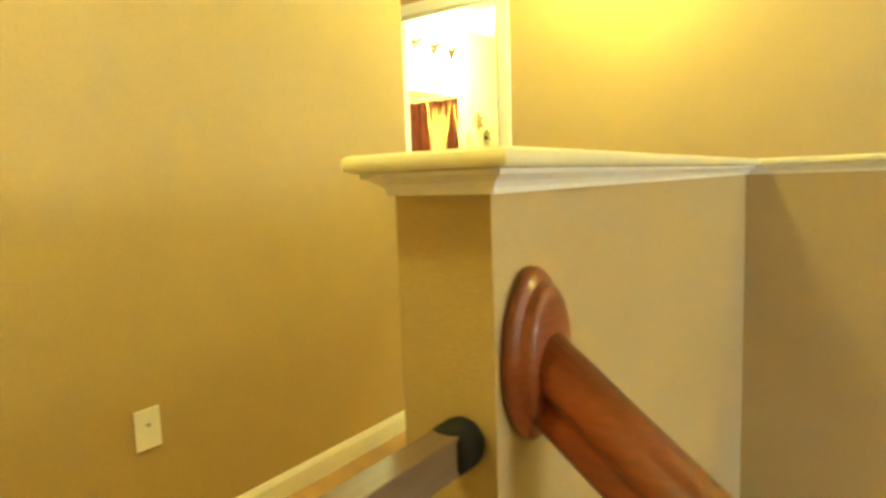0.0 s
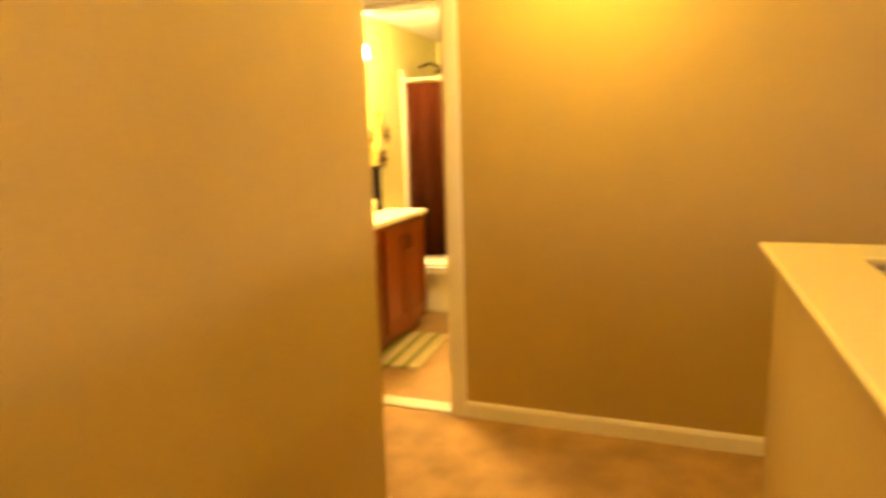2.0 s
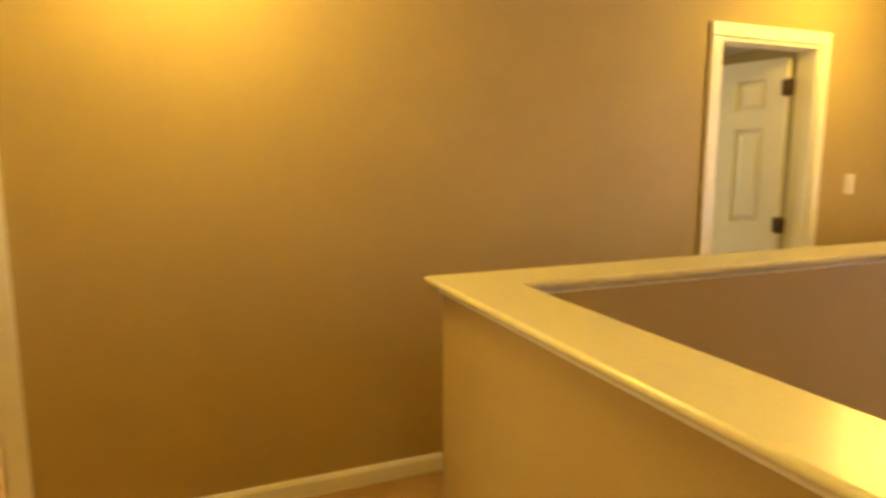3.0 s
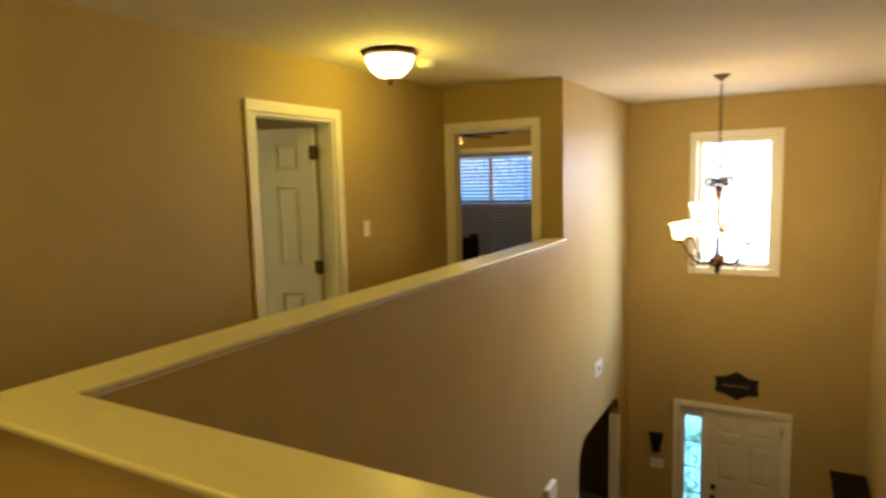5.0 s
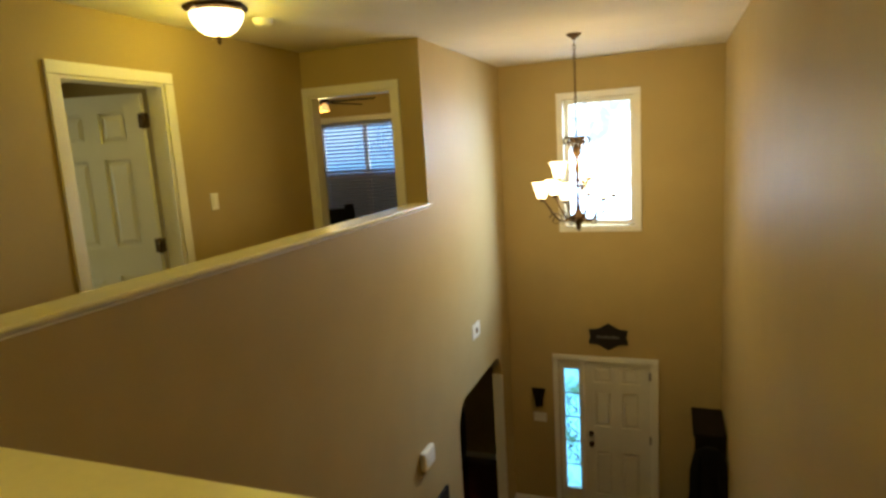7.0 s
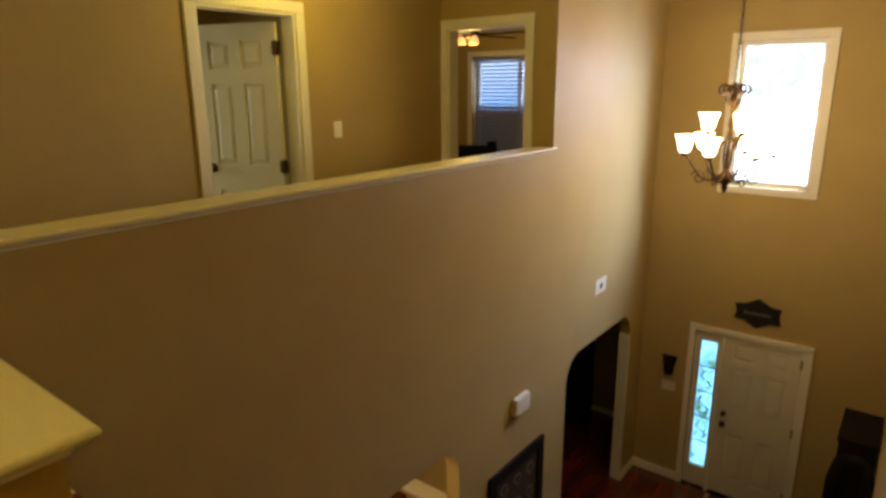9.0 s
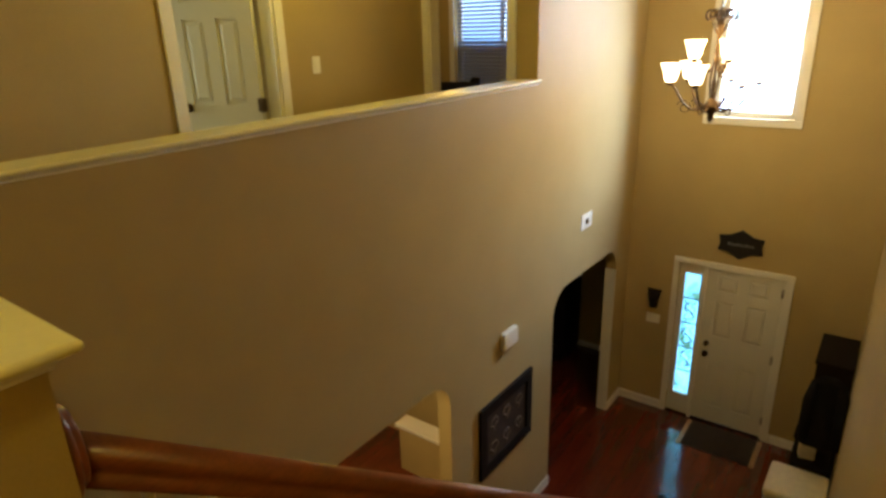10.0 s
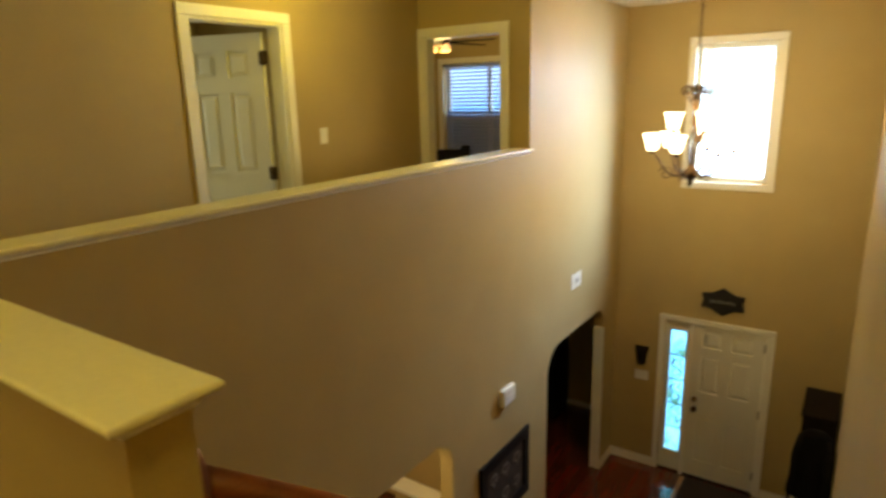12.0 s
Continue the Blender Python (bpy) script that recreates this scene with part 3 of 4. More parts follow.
for k_ in (1, 2, 3):
    a = cuts[k_]
    pts = [((SL0 + SL1) / 2 + 0.05 * math.sin(6.28 * s / 16) * (1 - 0.3 * math.cos(6.28 * s / 8)), FRONT_Y + 0.046, a + 0.05 + (cuts[1] - cuts[0] - 0.1) * s / 16) for s in range(17)]
    part("leading_scroll", tube(pts, 0.006, 6), BRONZE, entry)
    for s_ in (-1, 1):
        pts = [((SL0 + SL1) / 2 + s_ * (0.015 + 0.045 * abs(math.sin(0.5 * s))), FRONT_Y + 0.046, a + 0.03 + (cuts[1] - cuts[0] - 0.06) * s / 16) for s in range(17)]
        part("leading_scroll", tube(pts, 0.005, 6), BRONZE, entry)
structure("backdrop_porch", box(0.02, 1.2, FRONT_Y + 0.50, FRONT_Y + 0.52, FOYER_Z - 0.14, -0.9), PORCH, "bright bluish garden light beyond the sidelight", "backdrop")
slab_door = panel_door("door_2", FD1 - 0.027 - MULL - 0.044, FDTOP - FOYER_Z - 0.05, DOOR_WHITE, "closed white six-panel entry door", rows=((0.22, 0.80), (1.12, 1.58), (1.68, 1.88)))
slab_door.matrix_world = pose(MULL + 0.042, FRONT_Y + 0.012, FOYER_Z + 0.022)
for z_, r_ in ((1.02, 0.030), (0.885, 0.034)):
    k_ = part("door_lock", lathe([(0.0, 0.0), (r_, 0.0), (r_, 0.01), (0.6 * r_, 0.018), (0.75 * r_, 0.05), (0.0, 0.06)], 20), BRONZE, slab_door, "dark bronze lock", True)
    k_.matrix_local = pose(0.075, 0.0, z_, 90, 0, 0)
for z_ in (0.22, 1.0, 1.8):
    hinge(slab_door, FD1 - 0.03 - MULL - 0.04, -0.006, z_, 0.014, NICKEL, "dull nickel hinge")

# bedroom window with blinds
bwin = tagged(new("window_2"), "bedroom window with white horizontal blinds", "window", kind="structure")
casing("casing", bwin, front_face, BW0, BW1, BWZ0, BWZ1, 0.07, 0.02, True)
for a, b, c, d in ((BW0, BW0 + 0.05, BWZ0, BWZ1), (BW1 - 0.05, BW1, BWZ0, BWZ1), (BW0 + 0.05, BW1 - 0.05, BWZ0, BWZ0 + 0.05), (BW0 + 0.05, BW1 - 0.05, BWZ1 - 0.05, BWZ1), (BW0 + 0.05, BW1 - 0.05, 1.24, 1.30), (-1.86, -1.80, BWZ0 + 0.05, BWZ1 - 0.05)):
    part("window_frame", box(a, b, FRONT_Y + 0.09, FRONT_Y + 0.14, c, d, 0.004), WHITE, bwin)
p_ = part("pane", box(BW0 + 0.05, BW1 - 0.05, FRONT_Y + 0.112, FRONT_Y + 0.118, BWZ0 + 0.05, BWZ1 - 0.05), GLASS, bwin)
p_.visible_shadow = False
# Added sheet that dims the daylight behind the lower slats.
part("dimming_sheet", box(BW0 + 0.05, BW1 - 0.05, FRONT_Y + 0.150, FRONT_Y + 0.154, BWZ0 + 0.03, 1.27), DIM_SHEET, bwin, "dark see-through sheet added to dim the lower sash")
blinds = thing("window_blinds", pose(0, FRONT_Y + 0.03, 0), "white horizontal slat blinds half open on the bedroom window", "blinds")
part("head_rail", box(BW0 + 0.02, BW1 - 0.02, -0.025, 0.03, BWZ1 - 0.05, BWZ1 - 0.005, 0.004), BLIND, blinds)
nsl = 28
for i in range(nsl):
    z_ = BWZ1 - 0.07 - i * (BWZ1 - BWZ0 - 0.1) / nsl
    tilt = 24 if z_ > 1.33 else 60
    s_ = part("slat", box(BW0 + 0.025, BW1 - 0.025, -0.024, 0.024, -0.0015, 0.0015), BLIND, blinds)
    s_.matrix_local = pose(0, 0, z_, -tilt, 0, 0)
part("bottom_rail", box(BW0 + 0.025, BW1 - 0.025, -0.02, 0.02, BWZ0 + 0.005, BWZ0 + 0.03, 0.004), BLIND, blinds)


# ---- lamps ----
def ceiling_lamp(x, y):
    t = thing("ceiling_light", pose(x, y, CEIL), "bronze flush ceiling light with a lit frosted glass bowl", "ceiling light", "hall ceiling lights")
    part("canopy", lathe([(0.0, 0.0), (0.175, 0.0), (0.182, -0.012), (0.170, -0.028), (0.150, -0.034), (0.150, -0.045), (0.0, -0.045)], 8), BRONZE, t, "dark bronze octagonal canopy")
    bowl = [(0.150, -0.040), (0.148, -0.060), (0.132, -0.095), (0.105, -0.130), (0.075, -0.152), (0.030, -0.162), (0.0, -0.163)]
    sh = part("shade", lathe(bowl, 32), SHADE, t, "lit frosted glass bowl", True)
    sh.visible_shadow = False
    part("finial", lathe([(0.0, -0.160), (0.016, -0.163), (0.020, -0.175), (0.010, -0.188), (0.014, -0.198), (0.006, -0.212), (0.0, -0.215)], 14), BRONZE, t, "", True)


ceiling_lamp(-0.55, 2.450)
ceiling_lamp(-0.60, -0.74)
ceiling_lamp(1.95, -0.52)
det = thing("smoke_detector", pose(-0.549, 2.89, CEIL), "round white smoke detector on the ceiling", "smoke detector")
part("base", lathe([(0, 0), (0.065, 0), (0.065, -0.012), (0.0, -0.012)], 28), PLASTIC, det)
part("cover", lathe([(0.060, -0.012), (0.058, -0.03), (0.045, -0.042), (0.0, -0.044)], 28), PLASTIC, det, "", True)


def chandelier(x, y):
    top = CEIL - 0.01
    t = thing("chandelier", pose(x, y, 0.01), "bronze two-tier scrolled chandelier with lit amber glass shades", "chandelier")
    part("canopy", lathe([(0, top), (0.065, top), (0.062, top - 0.012), (0.035, top - 0.03), (0.012, top - 0.05), (0, top - 0.052)], 20), BRONZE, t, "", True)
    link = 0.042
    zc_ = top - 0.055
    i = 0
    while zc_ > 1.56:
        pts = [(0.010 * math.cos(a) if i % 2 else 0.0, 0.0 if i % 2 else 0.010 * math.cos(a), zc_ - link / 2 + 0.026 * math.sin(a)) for a in [2 * math.pi * k / 10 for k in range(11)]]
        part("chain_link", tube(pts, 0.0035, 5, ends=False), BRONZE, t)
        zc_ -= link - 0.006
        i += 1
    part("column", lathe([(0, 1.60), (0.010, 1.59), (0.012, 1.52), (0.026, 1.50), (0.030, 1.47), (0.014, 1.44), (0.010, 1.36), (0.019, 1.33), (0.022, 1.28), (0.012, 1.24), (0.009, 1.10), (0.017, 1.05), (0.013, 0.96), (0.030, 0.92), (0.060, 0.885), (0.064, 0.86), (0.045, 0.83), (0.020, 0.81), (0.026, 0.79), (0.016, 0.765), (0.0, 0.745)], 20), BRONZE, t, "", True)

    def arm(ang, reach, z0, z1, drop):
        c, s = math.cos(ang), math.sin(ang)
        pts, rad = [], []
        for k in range(19):
            u = k / 18
            r = 0.03 + (reach - 0.03) * u
            z = z0 - drop * math.sin(math.pi * min(1, u * 1.15)) + (z1 - z0) * u ** 2.2
            pts.append((r * c, r * s, z))
            rad.append(0.010 - 0.003 * u)
        a = part("arm", tube(pts, rad, 8), BRONZE, t, "", True)
        curl = []
        for k in range(22):
            th = 0.3 + k * 0.42
            rr = 0.060 * (1 - k / 26)
            curl.append(((reach * 0.62 + rr * math.cos(th)) * c, (reach * 0.62 + rr * math.cos(th)) * s, z0 - 0.015 + rr * math.sin(th)))
        part("scroll", tube(curl, 0.0055, 6), BRONZE, a, "", True)
        part("cup", lathe([(0, z1 - 0.03), (0.012, z1 - 0.03), (0.030, z1 - 0.008), (0.034, z1), (0.0, z1)], 14, centre=(reach * c, reach * s, 0)), BRONZE, a, "", True)
        g = [(0.036, z1 + 0.002), (0.048, z1 + 0.025), (0.056, z1 + 0.068), (0.067, z1 + 0.112), (0.082, z1 + 0.136), (0.078, z1 + 0.135), (0.052, z1 + 0.068), (0.032, z1 + 0.006)]
        sh = part("shade", lathe(g, 20, centre=(reach * c, reach * s, 0)), CHAND_SHADE, a, "lit amber glass bell shade", True)
        sh.visible_shadow = False

    for k in range(6):
        arm(radians(20 + 60 * k), 0.318, 0.88, 1.06, 0.055)
    for k in range(3):
        arm(radians(195 + 120 * k), 0.160, 1.15, 1.23, 0.03)
    for k in range(6):
        a = radians(60 * k)
        pts = []
        for j in range(20):
            th = -1.2 + j * 0.36
            rr = 0.044 * (1 - j / 30)
            pts.append(((0.072 + rr * math.cos(th)) * math.cos(a), (0.072 + rr * math.cos(th)) * math.sin(a), 1.545 + rr * math.sin(th)))
        part("crown_scroll", tube(pts, 0.009, 6), BRONZE, t, "", True)
        c, s = math.cos(a), math.sin(a)
        pts = [((0.075 - 0.062 * (j / 10) ** 0.6 + 0.012 * math.sin(j * 0.63)) * c, (0.075 - 0.062 * (j / 10) ** 0.6 + 0.012 * math.sin(j * 0.63)) * s, 1.53 - 0.019 * j) for j in range(11)]
        part("crown_bracket", tube(pts, [0.003 + 0.003 * math.sin(0.3 * j) for j in range(11)], 6), BRONZE, t, "", True)
    for k in range(6):
        a = radians(30 + 60 * k)
        c, s = math.cos(a), math.sin(a)
        pts = [((0.016 + 0.018 * math.sin(math.pi * j / 12) ** 1.5) * c, (0.016 + 0.018 * math.sin(math.pi * j / 12) ** 1.5) * s, 0.90 + 0.028 * j) for j in range(13)]
        part("cage_bar", tube(pts, 0.004, 6), BRONZE, t, "", True)


chandelier(1.125, 4.900)
lamp("chandelier_bulbs", "POINT", (1.125, 4.900, 1.34), 36, BULB, 0.22)


# ---- stairs ----
RISE, RUN, FIRST, STEPS = 3.04 / 17, 0.2220, 0.06, 17
SLOPE = RISE / RUN
SX0 = NEAR_END + 0.03
stairs = tagged(new("staircase"), "carpeted straight staircase down to the foyer", "staircase", kind="structure")
bm = bmesh.new()
box(SX0, RIGHT_X, -HALF, FIRST, -0.32, 0.0, 0, bm)
part("top_tread", bm, CARPET, stairs)
for i in range(1, STEPS):
    y0, z1 = FIRST + RUN * (i - 1), -RISE * i
    part("step", box(SX0, RIGHT_X, y0 + 0.0005, y0 + RUN + 0.025, z1 - RISE, z1, 0.012), CARPET, stairs)
y_end = FIRST + RUN * (STEPS - 1)
outer = [(0.0, FOYER_Z), (y_end, FOYER_Z), (y_end, FOYER_Z + 0.12), (FIRST, -0.0), (0.0, 0.0)]
part("stringer_wall", slab([outer], lambda u, v: (SX0 - 0.10, u, v), (0.099, 0, 0)), PAINT, stairs, "tan painted wall under the stairs")
part("stringer_cap", sweep([(-0.06, 0.0), (0.06, 0.0), (0.06, 0.025), (-0.06, 0.025)], (SX0 - 0.05, 0.002, 0.03 + 0.07), (SX0 - 0.05, y_end, FOYER_Z + 0.15)), WHITE, stairs, "white painted stringer cap")

RX = NEAR_END - 0.070
rail_z = lambda y: 0.948 - SLOPE * y
handrail = thing("stair_handrail", pose(RX, 0, 0), "glossy cherry wood stair handrail with white balusters", "handrail")
half = [(0.0, 0.004), (0.010, 0.003), (0.019, -0.001), (0.026, -0.007), (0.031, -0.015), (0.033, -0.023), (0.031, -0.030), (0.026, -0.035), (0.023, -0.040), (0.024, -0.047), (0.027, -0.053), (0.027, -0.062), (0.022, -0.068)]
half = [(1.14 * x, 1.14 * y) for x, y in half]
prof = half + [(-x, y) for x, y in half[::-1][:-1]]
part("rail", sweep(prof, (0, 0.03, rail_z(0.03)), (0, 3.80, rail_z(3.80))), RAIL, handrail, "", True)
ros = part("rosette", lathe([(0.0, 0.0), (0.091, 0.0), (0.095, 0.003), (0.095, 0.009), (0.090, 0.014), (0.080, 0.016), (0.078, 0.018), (0.077, 0.024), (0.072, 0.029), (0.063, 0.031), (0.0, 0.032)], 44, squash=0.66), RAIL, handrail, "oval turned wall rosette", True)
ros.matrix_local = pose(0, 0.001, rail_z(0.0) - 0.046, -90, 90, 0)
for i in range(32):
    y_ = 0.123 + i * 0.1150
    zt, zb = rail_z(y_) - 0.068, 0.10 - SLOPE * y_ + 0.02
    part("baluster", lathe([(0.0, zb), (0.017, zb), (0.017, zb + 0.16), (0.010, zb + 0.18), (0.016, zb + 0.22), (0.012, zb + 0.40), (0.009, zt - 0.10), (0.012, zt), (0.0, zt)], 10, centre=(0, y_, 0)), WHITE, handrail, "white turned baluster", True)
newel = thing("newel_post", pose(RX, 3.85, FOYER_Z), "dark cherry newel post with a black ball cap", "newel post")
part("post", box(-0.045, 0.045, -0.045, 0.045, 0.0, 0.90, 0.006), RAIL, newel)
part("collar", box(-0.06, 0.06, -0.06, 0.06, 0.90, 0.93, 0.006), RAIL, newel)
part("finial", lathe([(0.0, 0.93), (0.03, 0.93), (0.045, 0.965), (0.05, 0.99), (0.035, 1.025), (0.0, 1.04)], 18), DARK_WOOD, newel, "", True)

# child gate by the head of the stairs
gate = thing("stair_gate", pose(NEAR_END + 0.002, -0.035, 0, 0, 0, 0), "grey-brown wooden pressure gate with black rubber bumpers", "baby gate")
GATE = wood("grey_brown_wood", (0.15, 0.095, 0.055), (0.085, 0.052, 0.032), 0.5, 0, 16)
for z_ in (0.14, 0.824):
    rr = part("rail", sweep([(-0.016, -0.02), (0.016, -0.02), (0.016, 0.02), (-0.016, 0.02)], (0.035, 0, z_), (0.36, 0, z_)), GATE, gate)
    part("bumper", tube([(0.001, 0, z_), (0.006, 0, z_), (0.012, 0, z_), (0.036, 0, z_), (0.042, 0, z_)], [0.023, 0.026, 0.027, 0.027, 0.021], 18), BLACK, rr, "black rubber bumper", True)
for k in range(4):
    part("bar", box(0.075 + 0.066 * k, 0.093 + 0.066 * k, -0.009, 0.009, 0.16, 0.804, 0.003), GATE, gate)
part("foot", box(0.06, 0.36, -0.02, 0.02, 0.0, 0.12, 0.004), GATE, gate)


# ---- foyer things ----
def plate(name, m, label, category, w=0.075, h=0.118, kind_="switch"):
    """A wall plate that faces -y."""
    t = thing(name, m, label, category)
    part("cover_plate", box(-w / 2, w / 2, -0.007, -0.0005, -h / 2, h / 2, 0.003), PLASTIC, t)
    if kind_ == "switch":
        part("toggle", box(-0.016, 0.016, -0.012, -0.007, -0.032, 0.032, 0.002), PLASTIC, t)
    elif kind_ == "jack":
        part("jack", tube([(0, -0.006, 0.012), (0, -0.013, 0.012)], 0.006, 10), NICKEL, t)
    elif kind_ == "dial":
        part("dial", box(-0.020, 0.020, -0.02, -0.007, -0.024, 0.024, 0.004), NICKEL, t)
    return t


plate("light_switch", pose(HALL_X, 2.892, 1.291, 0, 0, 90), "white light switch plate on the tan hall wall", "light switch")
plate("wall_jack", pose(1.050, BACK_Y, 0.418, 0, 0, 180), "white cable jack plate low on the tan wall", "wall plate", kind_="jack")
plate("thermostat", pose(0, 5.248, -0.318, 0, 0, 90), "white wall plate with a small dark dial", "thermostat", 0.25, 0.155, "dial")
plate("light_switch", pose(0.352, FRONT_Y, -1.838, 0, 0, 0), "white double switch plate beside the entry door", "light switch", 0.16, 0.12, "none")
chime = thing("door_chime", pose(0, 3.71, -0.925), "white plastic door chime box on the foyer wall", "door chime")
part("body", box(0.0005, 0.055, -0.112, 0.112, -0.078, 0.078, 0.024), PLASTIC, chime)
part("cover_rib", box(0.0535, 0.058, -0.06, 0.06, -0.012, 0.012, 0.002), PLASTIC, chime)

# framed picture
pic = thing("framed_picture", pose(0, 3.700, -1.755), "black-framed dark picture with a pale ornament on the foyer wall", "picture")
for a, b, c, d in ((-0.435, 0.435, 0.245, 0.345), (-0.435, 0.435, -0.345, -0.245), (-0.435, -0.335, -0.245, 0.245), (0.335, 0.435, -0.245, 0.245)):
    part("frame_bar", box(0.002, 0.032, a, b, c, d, 0.006), DARK_WOOD, pic)
PIC = material("dark_brown_print", (0.038, 0.020, 0.013), 0.8, vary=0.3, scale=9)
ORN = material("pale_print_ink", (0.17, 0.125, 0.095), 0.7, vary=0.35, scale=30)
part("print", box(0.003, 0.014, -0.335, 0.335, -0.245, 0.245), PIC, pic)
for yy in (-0.21, 0.0, 0.21):
    for zz in (-0.12, 0.12):
        pts = [(0.016, yy + 0.06 * math.cos(a) * (0.5 + 0.5 * math.cos(2 * a)), zz + 0.075 * math.sin(a) * (0.7 + 0.3 * math.sin(3 * a))) for a in [2 * math.pi * k / 24 for k in range(25)]]
        part("ornament", tube(pts, 0.008, 5, ends=False), ORN, pic)

# sign over the door: a lozenge plaque with a pale line
sign = thing("wall_sign", pose(1.198, FRONT_Y, -0.752), "black shaped metal sign with a pale strip above the entry door", "sign")
outline = [(-0.225, -0.085), (-0.12, -0.095), (0.0, -0.165), (0.12, -0.095), (0.225, -0.085), (0.205, 0.0), (0.225, 0.085), (0.12, 0.095), (0.0, 0.165), (-0.12, 0.095), (-0.225, 0.085), (-0.205, 0.0)]
SIGN = material("black_sign_paint", (0.012, 0.011, 0.012), 0.45, vary=0.3, scale=14)
GREY = material("faded_grey_letters", (0.22, 0.22, 0.23), 0.6, vary=0.2, scale=40)
part("plaque", slab([outline], lambda u, v: (u, -0.018, v), (0, 0.016, 0)), SIGN, sign)
for i in range(9):
    part("letter_bar", box(-0.13 + 0.03 * i, -0.111 + 0.03 * i, -0.021, -0.017, -0.016, 0.016 - 0.006 * (i % 3)), GREY, sign)

pl = thing("wall_sconce", pose(0.343, FRONT_Y, -1.580), "small dark wall pocket hanging beside the entry door", "wall decoration")
part("back_plate", slab([[(-0.045, -0.12), (0.045, -0.12), (0.055, -0.02), (0.085, 0.12), (-0.085, 0.12), (-0.055, -0.02)]], lambda u, v: (u, -0.015, v), (0, 0.014, 0)), DARK_WOOD, pl)
part("cup", lathe([(0.0, -0.10), (0.025, -0.09), (0.04, 0.0), (0.06, 0.09), (0.054, 0.09), (0.0, 0.02)], 16, centre=(0, -0.075, 0)), DARK_WOOD, pl, "", True)
part("bracket", box(-0.012, 0.012, -0.03, -0.014, -0.04, 0.04), BRONZE, pl)

dm = thing("doormat", pose(1.310, 6.27, FOYER_Z), "dark bristle doormat in front of the entry door", "doormat")
part("mat_body", box(-0.36, 0.36, -0.26, 0.26, 0.0, 0.014, 0.004), MAT_DARK, dm)
for s_ in (-1, 1):
    part("edge_band", box(s_ * 0.385 - 0.025, s_ * 0.385 + 0.025, -0.26, 0.26, 0.0, 0.011, 0.003), VINYL, dm, "tan woven edge band")

# dark hall cabinet with a coat over it
cabn = thing("hall_tree", pose(2.235, 6.0, FOYER_Z), "dark wooden hall stand hung with a black coat by the entry", "hall stand")
for x_ in (-0.16, 0.15):
    for y_ in (-0.30, 0.28):
        part("post", box(x_ - 0.02, x_ + 0.02, y_ - 0.02, y_ + 0.02, 0.0, 1.579 if x_ > 0 else 0.46, 0.004), DARK_WOOD, cabn)
part("seat", box(-0.19, 0.175, -0.33, 0.31, 0.46, 0.50, 0.006), DARK_WOOD, cabn)
part("apron", box(-0.17, -0.15, -0.28, 0.26, 0.10, 0.459, 0.003), DARK_WOOD, cabn)
part("back_panel", box(0.155, 0.172, -0.28, 0.26, 0.50, 1.579, 0.003), DARK_WOOD, cabn)
part("side_panel", box(-0.12, 0.172, -0.335, -0.322, 0.86, 1.58, 0.003), DARK_WOOD, cabn)
part("top_board", box(-0.135, 0.176, -0.34, 0.32, 1.58, 1.61, 0.006), DARK_WOOD, cabn)
for k in range(4):
    part("hook", tube([(0.15, -0.22 + 0.14 * k, 1.45), (0.09, -0.22 + 0.14 * k, 1.43), (0.08, -0.22 + 0.14 * k, 1.47)], 0.007, 6), BRONZE, cabn)
coat = thing("coat", pose(2.25, 5.62, FOYER_Z, 0, 0, 90), "black coat hanging on the hall stand", "coat")
bm = bmesh.new()
rows_ = []
for j in range(15):
    z_ = 1.50 - j * 0.050
    ring = []
    for i in range(28):
        a = 2 * math.pi * i / 28
        wv = 0.135 + 0.006 * j * (0.6 if j > 3 else 0.4)
        fold = 1 + 0.10 * math.sin(7 * a + 0.25 * j) * min(1, j / 5)
        ring.append(bm.verts.new((-0.02 - 0.075 * math.cos(a) * fold * (0.55 + 0.04 * j), wv * (0.55 if j == 0 else 1) * math.sin(a) * fold, z_)))
    rows_.append(ring)
for a, b in zip(rows_, rows_[1:]):
    for i in range(28):
        bm.faces.new((a[i], a[(i + 1) % 28], b[(i + 1) % 28], b[i]))
bm.faces.new(rows_[0])
part("coat_body", bm, FABRIC_BLACK, coat, "", True)
for s_ in (-1, 1):
    part("sleeve", tube([(-0.02, s_ * 0.10, 1.44), (-0.05, s_ * 0.13, 1.25), (-0.06, s_ * 0.135, 1.0), (-0.07, s_ * 0.125, 0.86)], [0.045, 0.055, 0.05, 0.045], 12), FABRIC_BLACK, coat, "", True)
bag = thing("paper_bag", pose(2.17, 5.80, FOYER_Z + 0.501, 0, 0, 12), "small cream paper bag on the seat of the hall stand", "bag")
part("bag_body", box(-0.07, 0.07, -0.05, 0.05, 0.0, 0.24, 0.008), CREAM, bag)
part("bag_handle", tube([(-0.03, 0, 0.235), (-0.025, 0, 0.29), (0.025, 0, 0.29), (0.03, 0, 0.235)], 0.004, 6), VINYL, bag, "tan cord handle", True)
ott = thing("storage_ottoman", pose(2.155, 5.44, FOYER_Z), "cream fabric ottoman against the stairwell wall", "ottoman")
part("base", box(-0.24, 0.24, -0.24, 0.24, 0.04, 0.33, 0.02), CREAM, ott)
part("cushion", box(-0.25, 0.25, -0.25, 0.25, 0.335, 0.43, 0.035), CREAM, ott)
for x_ in (-0.2, 0.2):
    for y_ in (-0.2, 0.2):
        part("foot", lathe([(0, 0), (0.018, 0), (0.024, 0.045), (0, 0.045)], 10, centre=(x_, y_, 0)), DARK_WOOD, ott)

